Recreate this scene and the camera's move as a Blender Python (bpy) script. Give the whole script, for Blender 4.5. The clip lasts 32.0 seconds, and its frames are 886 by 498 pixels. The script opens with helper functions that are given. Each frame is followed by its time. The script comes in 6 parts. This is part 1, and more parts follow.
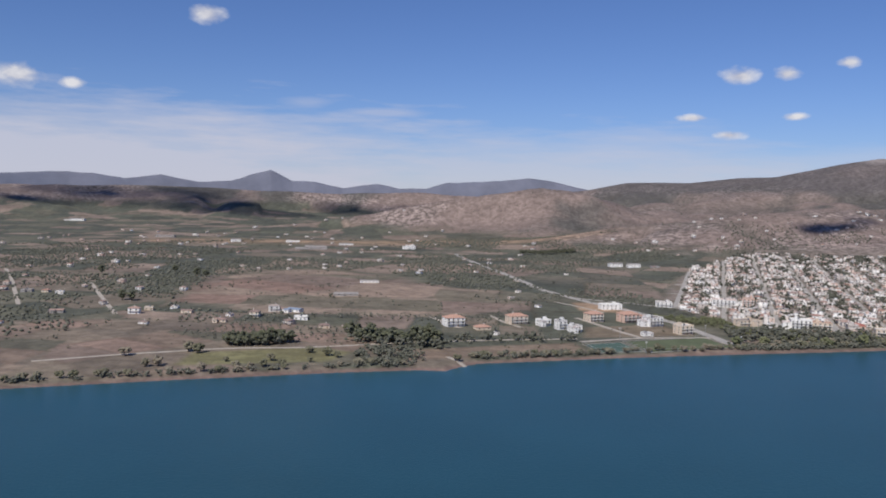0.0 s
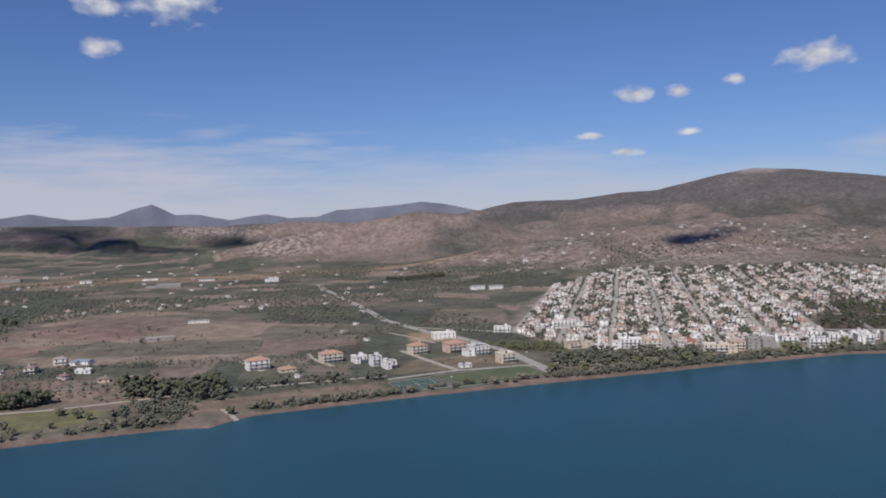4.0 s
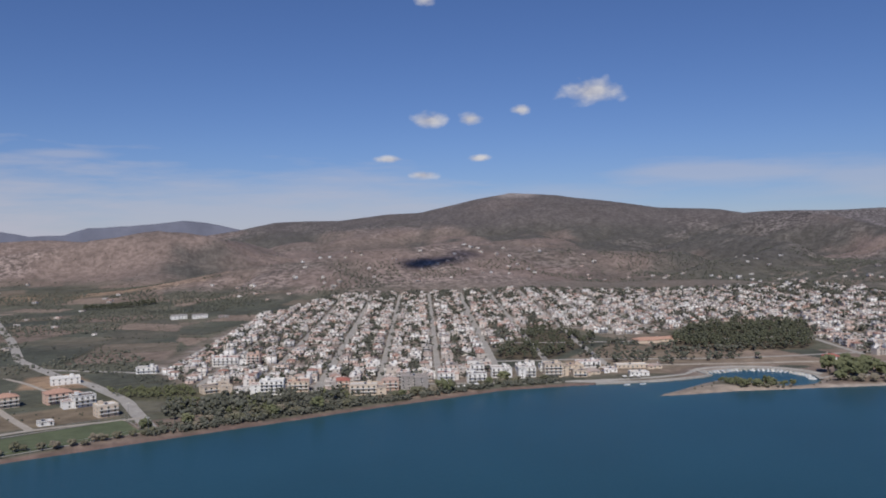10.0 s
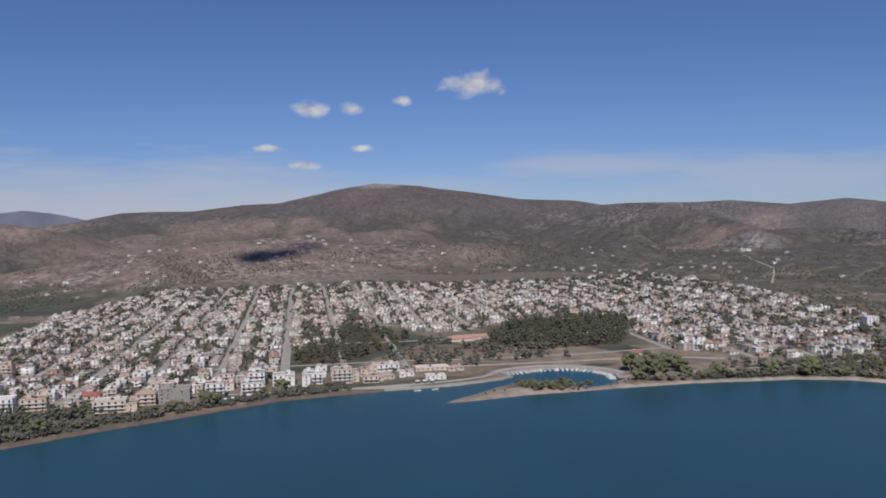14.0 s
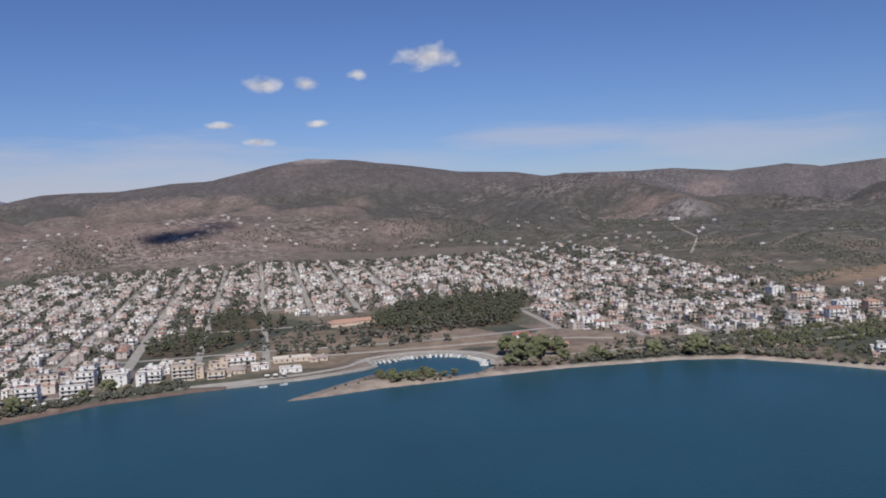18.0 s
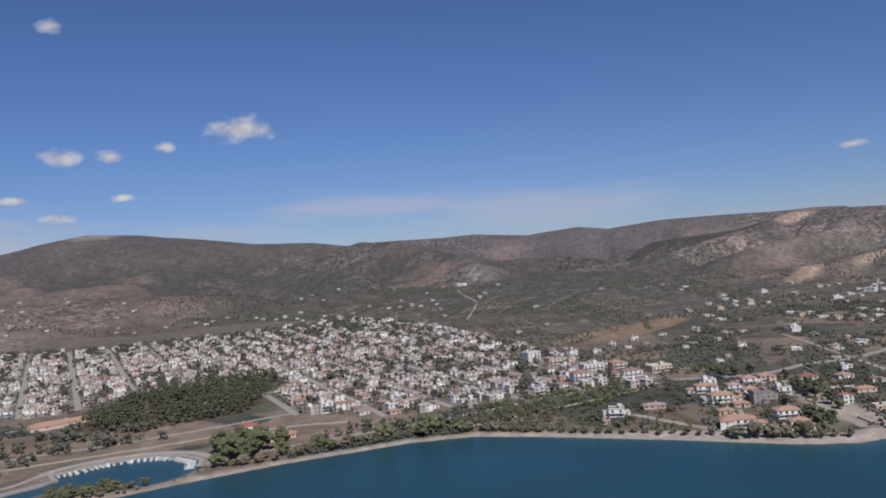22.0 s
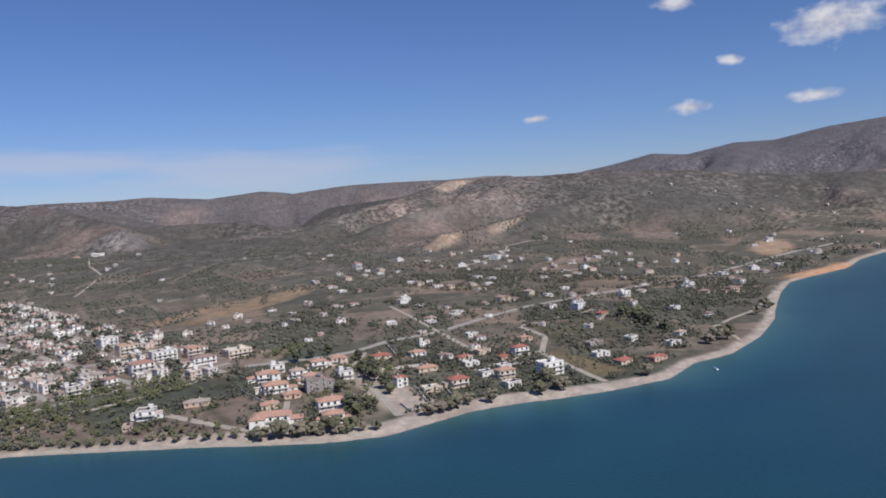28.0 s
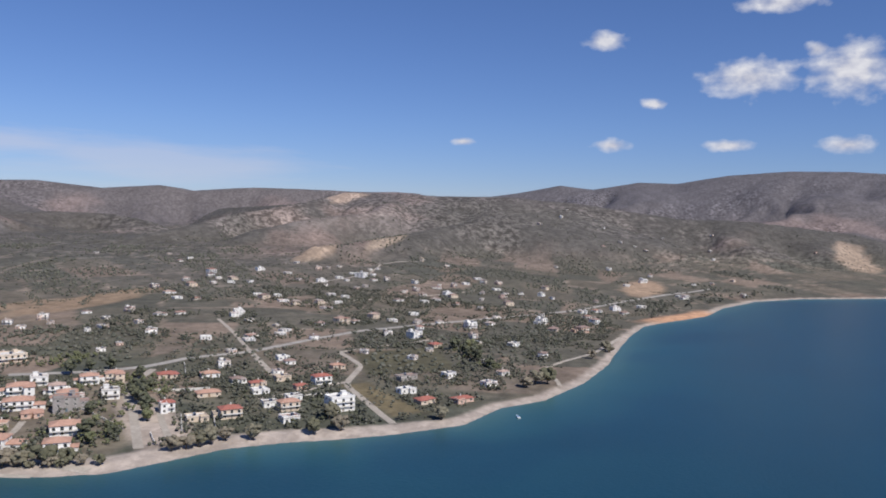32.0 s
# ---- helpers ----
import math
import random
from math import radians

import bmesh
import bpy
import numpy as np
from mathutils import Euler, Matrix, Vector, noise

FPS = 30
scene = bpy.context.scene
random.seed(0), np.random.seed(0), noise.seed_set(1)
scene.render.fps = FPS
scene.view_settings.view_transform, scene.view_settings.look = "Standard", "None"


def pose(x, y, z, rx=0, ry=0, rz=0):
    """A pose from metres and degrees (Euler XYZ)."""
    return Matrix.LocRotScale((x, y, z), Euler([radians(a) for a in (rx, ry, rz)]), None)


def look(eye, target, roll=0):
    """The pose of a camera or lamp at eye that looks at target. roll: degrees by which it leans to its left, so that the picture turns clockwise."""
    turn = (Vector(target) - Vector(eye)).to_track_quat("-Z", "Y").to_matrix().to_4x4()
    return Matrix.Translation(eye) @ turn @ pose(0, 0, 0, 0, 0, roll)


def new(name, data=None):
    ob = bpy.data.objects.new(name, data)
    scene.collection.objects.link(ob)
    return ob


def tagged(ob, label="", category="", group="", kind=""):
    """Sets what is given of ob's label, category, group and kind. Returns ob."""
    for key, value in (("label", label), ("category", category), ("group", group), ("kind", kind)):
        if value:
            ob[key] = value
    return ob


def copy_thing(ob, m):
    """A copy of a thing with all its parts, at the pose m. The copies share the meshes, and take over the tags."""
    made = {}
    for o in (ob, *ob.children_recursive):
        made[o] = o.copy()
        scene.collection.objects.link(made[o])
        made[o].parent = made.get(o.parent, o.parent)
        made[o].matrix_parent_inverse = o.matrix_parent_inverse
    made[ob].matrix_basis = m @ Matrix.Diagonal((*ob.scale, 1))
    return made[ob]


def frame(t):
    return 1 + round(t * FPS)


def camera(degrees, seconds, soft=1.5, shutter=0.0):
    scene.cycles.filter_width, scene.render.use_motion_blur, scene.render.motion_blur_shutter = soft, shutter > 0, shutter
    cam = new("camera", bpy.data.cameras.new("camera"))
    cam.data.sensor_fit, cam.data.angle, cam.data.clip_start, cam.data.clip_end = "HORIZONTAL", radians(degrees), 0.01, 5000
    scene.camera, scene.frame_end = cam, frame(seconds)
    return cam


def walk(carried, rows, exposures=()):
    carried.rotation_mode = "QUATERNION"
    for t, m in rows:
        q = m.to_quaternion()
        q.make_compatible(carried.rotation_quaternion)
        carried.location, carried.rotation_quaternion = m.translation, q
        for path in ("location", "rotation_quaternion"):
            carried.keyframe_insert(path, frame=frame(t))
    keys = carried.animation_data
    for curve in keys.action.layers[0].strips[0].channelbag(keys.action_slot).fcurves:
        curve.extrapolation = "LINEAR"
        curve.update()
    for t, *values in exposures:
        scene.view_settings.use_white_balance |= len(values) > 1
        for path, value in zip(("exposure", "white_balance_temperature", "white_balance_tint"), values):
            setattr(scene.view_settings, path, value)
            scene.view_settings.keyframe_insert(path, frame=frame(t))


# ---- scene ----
cam = camera(57.7, 32.0, soft=1.9)
METRES, EYE, TILT, LEAN, TURN = 880.6, 140.0, 0.0, 0.0, 0.0
ROWS = [
    (0.0, 0.0, 0.0, 0.0, 0.08, -3.83, -1.16),
    (0.5, 0.0147, 0.0099, -0.0001, -0.09, -4.05, -1.18),
    (1.0, 0.0319, 0.02, -0.0002, -0.51, -4.6, -1.06),
    (1.5, 0.0461, 0.0287, 0.0001, -1.07, -4.99, -0.79),
    (2.0, 0.0629, 0.0396, 0.0004, -1.77, -5.06, -0.36),
    (2.5, 0.0778, 0.0478, 0.0005, -2.53, -4.64, 0.06),
    (3.0, 0.0942, 0.0577, 0.0006, -3.74, -3.75, 0.61),
    (3.5, 0.1086, 0.066, 0.0005, -4.96, -2.87, 1.05),
    (5.5, 0.1716, 0.0952, 0.0013, -10.61, -0.32, 2.46),
    (6.0, 0.1885, 0.1036, 0.0006, -11.78, 0.06, 2.54),
    (6.5, 0.2033, 0.1098, 0.0004, -12.82, 0.25, 2.61),
    (7.0, 0.2202, 0.1169, 0.0003, -14.08, 0.37, 2.55),
    (7.5, 0.2345, 0.1225, 0.0005, -15.09, 0.3, 2.36),
    (8.0, 0.2515, 0.1297, 0.0003, -16.26, 0.06, 2.06),
    (8.5, 0.2662, 0.1345, 0.0002, -17.29, -0.22, 1.83),
    (9.0, 0.283, 0.1403, 0.0005, -18.57, -0.55, 1.49),
    (9.5, 0.2976, 0.1454, 0.0002, -19.57, -0.73, 1.21),
    (10.0, 0.3148, 0.1508, 0.0001, -20.65, -0.89, 0.9),
    (10.5, 0.3294, 0.1552, 0.0001, -21.57, -0.96, 0.7),
    (11.0, 0.3462, 0.1601, -0.0001, -22.62, -0.98, 0.56),
    (11.5, 0.3604, 0.1642, 0.0004, -23.54, -0.95, 0.58),
    (12.0, 0.3776, 0.1693, 0.0004, -24.65, -0.91, 0.75),
    (12.5, 0.3917, 0.1725, 0.0005, -25.81, -0.99, 0.96),
    (13.0, 0.4079, 0.1763, 0.0007, -27.14, -1.21, 1.05),
    (13.5, 0.4221, 0.1794, 0.0006, -28.14, -1.42, 1.01),
    (14.0, 0.4391, 0.183, 0.0003, -29.03, -1.66, 0.9),
    (14.5, 0.453, 0.1857, 0.0002, -29.59, -1.96, 0.82),
    (16.5, 0.5158, 0.1948, -0.0003, -29.55, -3.26, 1.05),
    (17.0, 0.5322, 0.1967, -0.0008, -30.21, -3.52, 1.45),
    (17.5, 0.5456, 0.1985, -0.0006, -31.0, -3.64, 1.8),
    (18.0, 0.5622, 0.2003, -0.0013, -32.01, -3.6, 2.24),
    (18.5, 0.5763, 0.2014, -0.0019, -33.09, -3.4, 2.67),
    (19.0, 0.5924, 0.2027, -0.0024, -34.67, -2.96, 3.12),
    (19.5, 0.6061, 0.2033, -0.0023, -36.24, -2.45, 3.45),
    (20.0, 0.6222, 0.2034, -0.0031, -38.21, -1.57, 3.76),
    (20.5, 0.6358, 0.2034, -0.0037, -39.93, -0.86, 3.94),
    (21.0, 0.6514, 0.2027, -0.004, -41.84, -0.15, 4.08),
    (21.5, 0.6645, 0.2017, -0.0042, -43.33, 0.31, 4.19),
    (22.0, 0.6798, 0.1999, -0.0046, -44.8, 0.65, 4.27),
    (22.5, 0.6931, 0.1979, -0.0048, -45.99, 0.8, 4.3),
    (23.0, 0.7084, 0.1954, -0.005, -47.54, 0.83, 4.27),
    (23.5, 0.7217, 0.1932, -0.0052, -49.09, 0.73, 4.28),
    (24.0, 0.7365, 0.1894, -0.0057, -51.22, 0.32, 4.4),
    (24.5, 0.7489, 0.1858, -0.0061, -53.11, -0.15, 4.57),
    (25.0, 0.763, 0.1813, -0.006, -55.21, -0.65, 4.65),
    (25.5, 0.7754, 0.1774, -0.0062, -56.83, -0.97, 4.7),
    (27.5, 0.8262, 0.1538, -0.0073, -63.78, -2.88, 4.43),
    (28.0, 0.8394, 0.1468, -0.0079, -65.47, -3.38, 3.86),
    (28.5, 0.8501, 0.1402, -0.0083, -66.68, -3.71, 3.31),
    (29.0, 0.8627, 0.1325, -0.0088, -67.97, -4.15, 2.63),
    (29.5, 0.8734, 0.1259, -0.0089, -68.97, -4.46, 1.92),
    (30.0, 0.8856, 0.1174, -0.0091, -69.84, -4.7, 1.05),
    (30.5, 0.8958, 0.1098, -0.0092, -70.42, -4.83, 0.35),
    (31.0, 0.9081, 0.1017, -0.0092, -70.96, -4.56, -0.32),
    (31.5, 0.9186, 0.0946, -0.009, -71.18, -3.54, -0.9),
    (32.0, 0.9294, 0.085, -0.0087, -71.1, -2.35, -1.55),
]
walk(cam, [(t, pose(0, 0, EYE, TILT, LEAN, TURN) @ pose(METRES * x, METRES * y, METRES * z, 90 + pitch, roll, yaw)) for t, x, y, z, yaw, pitch, roll in ROWS],
     exposures=[(0.0, 0.0), (2.0, 0.0), (6.0, -0.26), (13.0, -0.28), (18.0, -0.16), (22.0, -0.28), (24.5, -0.28), (28.0, -0.04), (32.0, 0.08)])

# ---------- sky, sun, exposure ----------
SUN_AZIMUTH, SUN_HEIGHT = 208.0, 47.0  # degrees clockwise from +y, degrees above the horizon
scene.view_settings.exposure = 0.0

# Cumulus: azimuth, height, half width and half height in degrees.
CLOUDS = [(-16.4, 11.7, 1.5, 0.8), (-27.9, 7.0, 2.0, 0.95), (-24.7, 6.7, 0.95, 0.4), (19.8, 8.2, 1.5, 0.75), (22.7, 8.25, 1.0, 0.55), (26.3, 8.8, 0.8, 0.42),
          (16.9, 5.5, 1.3, 0.3), (19.3, 4.37, 1.2, 0.36), (23.3, 5.5, 1.0, 0.28), (-12.0, 15.6, 4.2, 2.4), (-16.4, 14.3, 1.6, 1.0), (19.6, 16.4, 0.85, 0.6),
          (31.3, 9.9, 2.6, 1.05)]
CLOUDS_EAST = [(91.6, 9.6, 3.7, 1.5), (82.1, 12.2, 1.7, 0.8), (85.5, 8.0, 1.1, 0.42), (90.4, 5.2, 1.9, 0.5), (82.8, 5.2, 1.5, 0.55), (72.4, 5.3, 0.95, 0.36),
               (97.8, 9.9, 3.4, 2.2), (95.6, 11.2, 0.9, 0.6), (97.6, 5.2, 2.0, 0.7), (93.3, 14.2, 2.8, 0.8)]
# Thin veils and streaks: azimuth, height, half width, half height, density.
VEILS = [(-26, 1.0, 42, 6.0, 1.0), (8, 1.0, 26, 4.4, 0.7), (-9.8, 6.2, 2.4, 0.5, 0.35), (-4.3, 5.7, 4.2, 0.42, 0.5), (-10.8, 4.9, 2.6, 0.4, 0.35),
         (40, 4.0, 9, 1.2, 0.55), (52, 3.2, 11, 1.8, 0.5), (27, 2.6, 9, 1.2, 0.35)]


def build_sky():
    world = bpy.data.worlds.new("sky")
    scene.world = world
    world.use_nodes = True
    tree = world.node_tree
    nodes, links = tree.nodes, tree.links
    nodes.clear()

    def math_node(kind, a, b=None, clamp=False):
        n = nodes.new("ShaderNodeMath")
        n.operation, n.use_clamp = kind, clamp
        for k, v in enumerate((a, b)):
            if v is None:
                continue
            if isinstance(v, (int, float)):
                n.inputs[k].default_value = v
            else:
                links.new(v, n.inputs[k])
        return n.outputs[0]

    out, back = nodes.new("ShaderNodeOutputWorld"), nodes.new("ShaderNodeBackground")
    sky = nodes.new("ShaderNodeTexSky")
    sky.sky_type, sky.sun_disc = "NISHITA", False
    sky.sun_elevation, sky.sun_rotation = radians(SUN_HEIGHT), radians(SUN_AZIMUTH)
    sky.altitude, sky.air_density, sky.dust_density, sky.ozone_density = 1500, 1.0, 0.1, 4.0
    coords, split = nodes.new("ShaderNodeTexCoord"), nodes.new("ShaderNodeSeparateXYZ")
    links.new(coords.outputs["Generated"], split.inputs[0])
    x, y, z = split.outputs
    azimuth = math_node("MULTIPLY", math_node("ARCTAN2", x, y), 180 / math.pi)
    height = math_node("MULTIPLY", math_node("ARCSINE", z), 180 / math.pi)

    def speckle(scale_x, scale_y, detail, rough):
        join = nodes.new("ShaderNodeCombineXYZ")
        links.new(math_node("MULTIPLY", azimuth, scale_x), join.inputs[0])
        links.new(math_node("MULTIPLY", height, scale_y), join.inputs[1])
        n = nodes.new("ShaderNodeTexNoise")
        n.inputs["Scale"].default_value, n.inputs["Detail"].default_value, n.inputs["Roughness"].default_value = 1.0, detail, rough
        links.new(join.outputs[0], n.inputs["Vector"])
        return n.outputs["Fac"]

    def blob(a, e, wide, tall):
        u = math_node("DIVIDE", math_node("SUBTRACT", azimuth, a), wide)
        v = math_node("DIVIDE", math_node("SUBTRACT", height, e), tall)
        return math_node("SUBTRACT", 1.0, math_node("SQRT", math_node("ADD", math_node("MULTIPLY", u, u), math_node("MULTIPLY", v, v))))

    puff = None
    for c in CLOUDS + CLOUDS_EAST:
        b = blob(*c)
        puff = b if puff is None else math_node("MAXIMUM", puff, b)
    billow = speckle(0.7, 1.1, 3.5, 0.5)
    puff = math_node("ADD", puff, math_node("MULTIPLY", math_node("SUBTRACT", billow, 0.5), 1.35))
    puff = math_node("MULTIPLY", math_node("SUBTRACT", puff, 0.06), 1.35, True)
    veil = None
    streak = speckle(0.10, 0.75, 5.0, 0.6)
    for a, e, w, h, dense in VEILS:
        b = math_node("ADD", blob(a, e, w, h), math_node("MULTIPLY", math_node("SUBTRACT", streak, 0.5), 1.5))
        b = math_node("MULTIPLY", math_node("MULTIPLY", b, 1.5, True), dense)
        veil = b if veil is None else math_node("MAXIMUM", veil, b)
    shade = nodes.new("ShaderNodeMixRGB")
    links.new(math_node("MULTIPLY", math_node("SUBTRACT", billow, 0.35), 3.0, True), shade.inputs[0])
    shade.inputs[1].default_value, shade.inputs[2].default_value = (5.2, 5.4, 6.6, 1), (8.3, 8.3, 8.8, 1)
    over, thin = nodes.new("ShaderNodeMixRGB"), nodes.new("ShaderNodeMixRGB")
    thin.inputs[2].default_value = (6.3, 6.4, 7.6, 1)
    links.new(math_node("MULTIPLY", veil, 0.85), thin.inputs[0])
    deep = nodes.new("ShaderNodeMixRGB")
    deep.blend_type, deep.inputs[0].default_value = "MULTIPLY", 1.0
    depth = nodes.new("ShaderNodeValToRGB")
    depth.color_ramp.elements.new(0.4)
    for k, (where, c) in enumerate(((0.0, (0.62, 0.655, 0.90)), (0.4, (0.655, 0.735, 1.0)), (1.0, (0.672, 0.775, 1.06)))):
        depth.color_ramp.elements[k].position, depth.color_ramp.elements[k].color = where, (*c, 1)
    links.new(math_node("DIVIDE", height, 16.0, True), depth.inputs[0])
    links.new(depth.outputs[0], deep.inputs[2])
    links.new(sky.outputs[0], deep.inputs[1])
    links.new(deep.outputs[0], thin.inputs[1])
    links.new(puff, over.inputs[0])
    links.new(thin.outputs[0], over.inputs[1])
    links.new(shade.outputs[0], over.inputs[2])
    links.new(over.outputs[0], back.inputs[0])
    back.inputs[1].default_value = 0.0875
    links.new(back.outputs[0], out.inputs[0])


build_sky()
sun = new("sun", bpy.data.lights.new("sun", "SUN"))
sun.data.energy, sun.data.angle, sun.data.color = 4.3, radians(0.5), (1.0, 0.94, 0.86)
az, up = radians(SUN_AZIMUTH), radians(SUN_HEIGHT)
sun.matrix_world = look((0, 0, 900), Vector((0, 0, 900)) - 10 * Vector((math.sin(az) * math.cos(up), math.cos(az) * math.cos(up), math.sin(up))))


# ---------- materials ----------
def surface(name, colors, size=3.0, vary=0.25, rough=0.85, by="", fine=0.0, bump=0.0, metal=0.0, attribute="", speckle=0.0):
    """A procedural surface: one of some colours picked by object or island, broken up by noise at two scales."""
    m = bpy.data.materials.new(name)
    m.use_nodes = True
    nodes, links = m.node_tree.nodes, m.node_tree.links
    bsdf = nodes["Principled BSDF"]
    bsdf.inputs["Roughness"].default_value, bsdf.inputs["Metallic"].default_value = rough, metal
    bsdf.inputs["Specular IOR Level"].default_value = 0.25
    coords = nodes.new("ShaderNodeTexCoord")
    geometry = nodes.new("ShaderNodeNewGeometry")
    if attribute:
        base = nodes.new("ShaderNodeAttribute")
        base.attribute_name = attribute
        color = base.outputs["Color"]
    else:
        ramp = nodes.new("ShaderNodeValToRGB")
        ramp.color_ramp.interpolation = "CONSTANT" if by else "LINEAR"
        while len(ramp.color_ramp.elements) < len(colors):
            ramp.color_ramp.elements.new(0.5)
        for k, c in enumerate(colors):
            ramp.color_ramp.elements[k].position = k / len(colors)
            ramp.color_ramp.elements[k].color = (*c, 1)
        if by == "object":
            links.new(nodes.new("ShaderNodeObjectInfo").outputs["Random"], ramp.inputs[0])
        elif by == "island":
            links.new(geometry.outputs["Random Per Island"], ramp.inputs[0])
        else:
            pick = nodes.new("ShaderNodeTexNoise")
            pick.inputs["Scale"].default_value, pick.inputs["Detail"].default_value = 1 / (size * 2.3), 4
            links.new(geometry.outputs["Position"], pick.inputs["Vector"])
            links.new(pick.outputs["Fac"], ramp.inputs[0])
        color = ramp.outputs[0]
    for scale, amount in ((1 / size, vary), (5 / size, fine), (1.9 / size, speckle)):
        if not amount:
            continue
        n, fit, mul = nodes.new("ShaderNodeTexNoise"), nodes.new("ShaderNodeMapRange"), nodes.new("ShaderNodeMixRGB")
        n.inputs["Scale"].default_value, n.inputs["Detail"].default_value, n.inputs["Roughness"].default_value = scale, 5, 0.65
        links.new(geometry.outputs["Position"], n.inputs["Vector"])
        fit.inputs["From Min"].default_value, fit.inputs["From Max"].default_value = (0.43, 0.57) if amount == speckle else (0.3, 0.7)
        fit.inputs["To Min"].default_value, fit.inputs["To Max"].default_value = 1 - amount, 1 + amount
        links.new(n.outputs["Fac"], fit.inputs[0])
        mul.blend_type, mul.inputs[0].default_value = "MULTIPLY", 1.0
        if attribute:
            links.new(base.outputs["Alpha"], mul.inputs[0])
        links.new(color, mul.inputs[1])
        links.new(fit.outputs[0], mul.inputs[2])
        color = mul.outputs[0]
    links.new(color, bsdf.inputs["Base Color"])
    if bump:
        n, b = nodes.new("ShaderNodeTexNoise"), nodes.new("ShaderNodeBump")
        n.inputs["Scale"].default_value, n.inputs["Detail"].default_value = 2.5 / size, 6
        links.new(geometry.outputs["Position"], n.inputs["Vector"])
        b.inputs["Strength"].default_value, b.inputs["Distance"].default_value = min(1.0, bump), size * 0.2
        links.new(n.outputs["Fac"], b.inputs["Height"])
        links.new(b.outputs[0], bsdf.inputs["Normal"])
    return m


WALL_COLORS = [(0.78, 0.76, 0.74), (0.66, 0.61, 0.57), (0.80, 0.79, 0.77), (0.53, 0.47, 0.42), (0.72, 0.69, 0.66), (0.45, 0.405, 0.375), (0.77, 0.75, 0.73), (0.61, 0.48, 0.42), (0.39, 0.35, 0.325), (0.70, 0.68, 0.66), (0.55, 0.41, 0.355), (0.50, 0.46, 0.43)]
FLAT_COLORS = [(0.36, 0.32, 0.30), (0.58, 0.55, 0.52), (0.25, 0.22, 0.205), (0.66, 0.64, 0.61), (0.33, 0.225, 0.19), (0.42, 0.37, 0.34), (0.22, 0.195, 0.18), (0.36, 0.21, 0.17)]
TILE_COLORS = [(0.36, 0.25, 0.21), (0.29, 0.205, 0.18), (0.43, 0.32, 0.275), (0.25, 0.185, 0.165), (0.37, 0.31, 0.28), (0.34, 0.205, 0.165)]
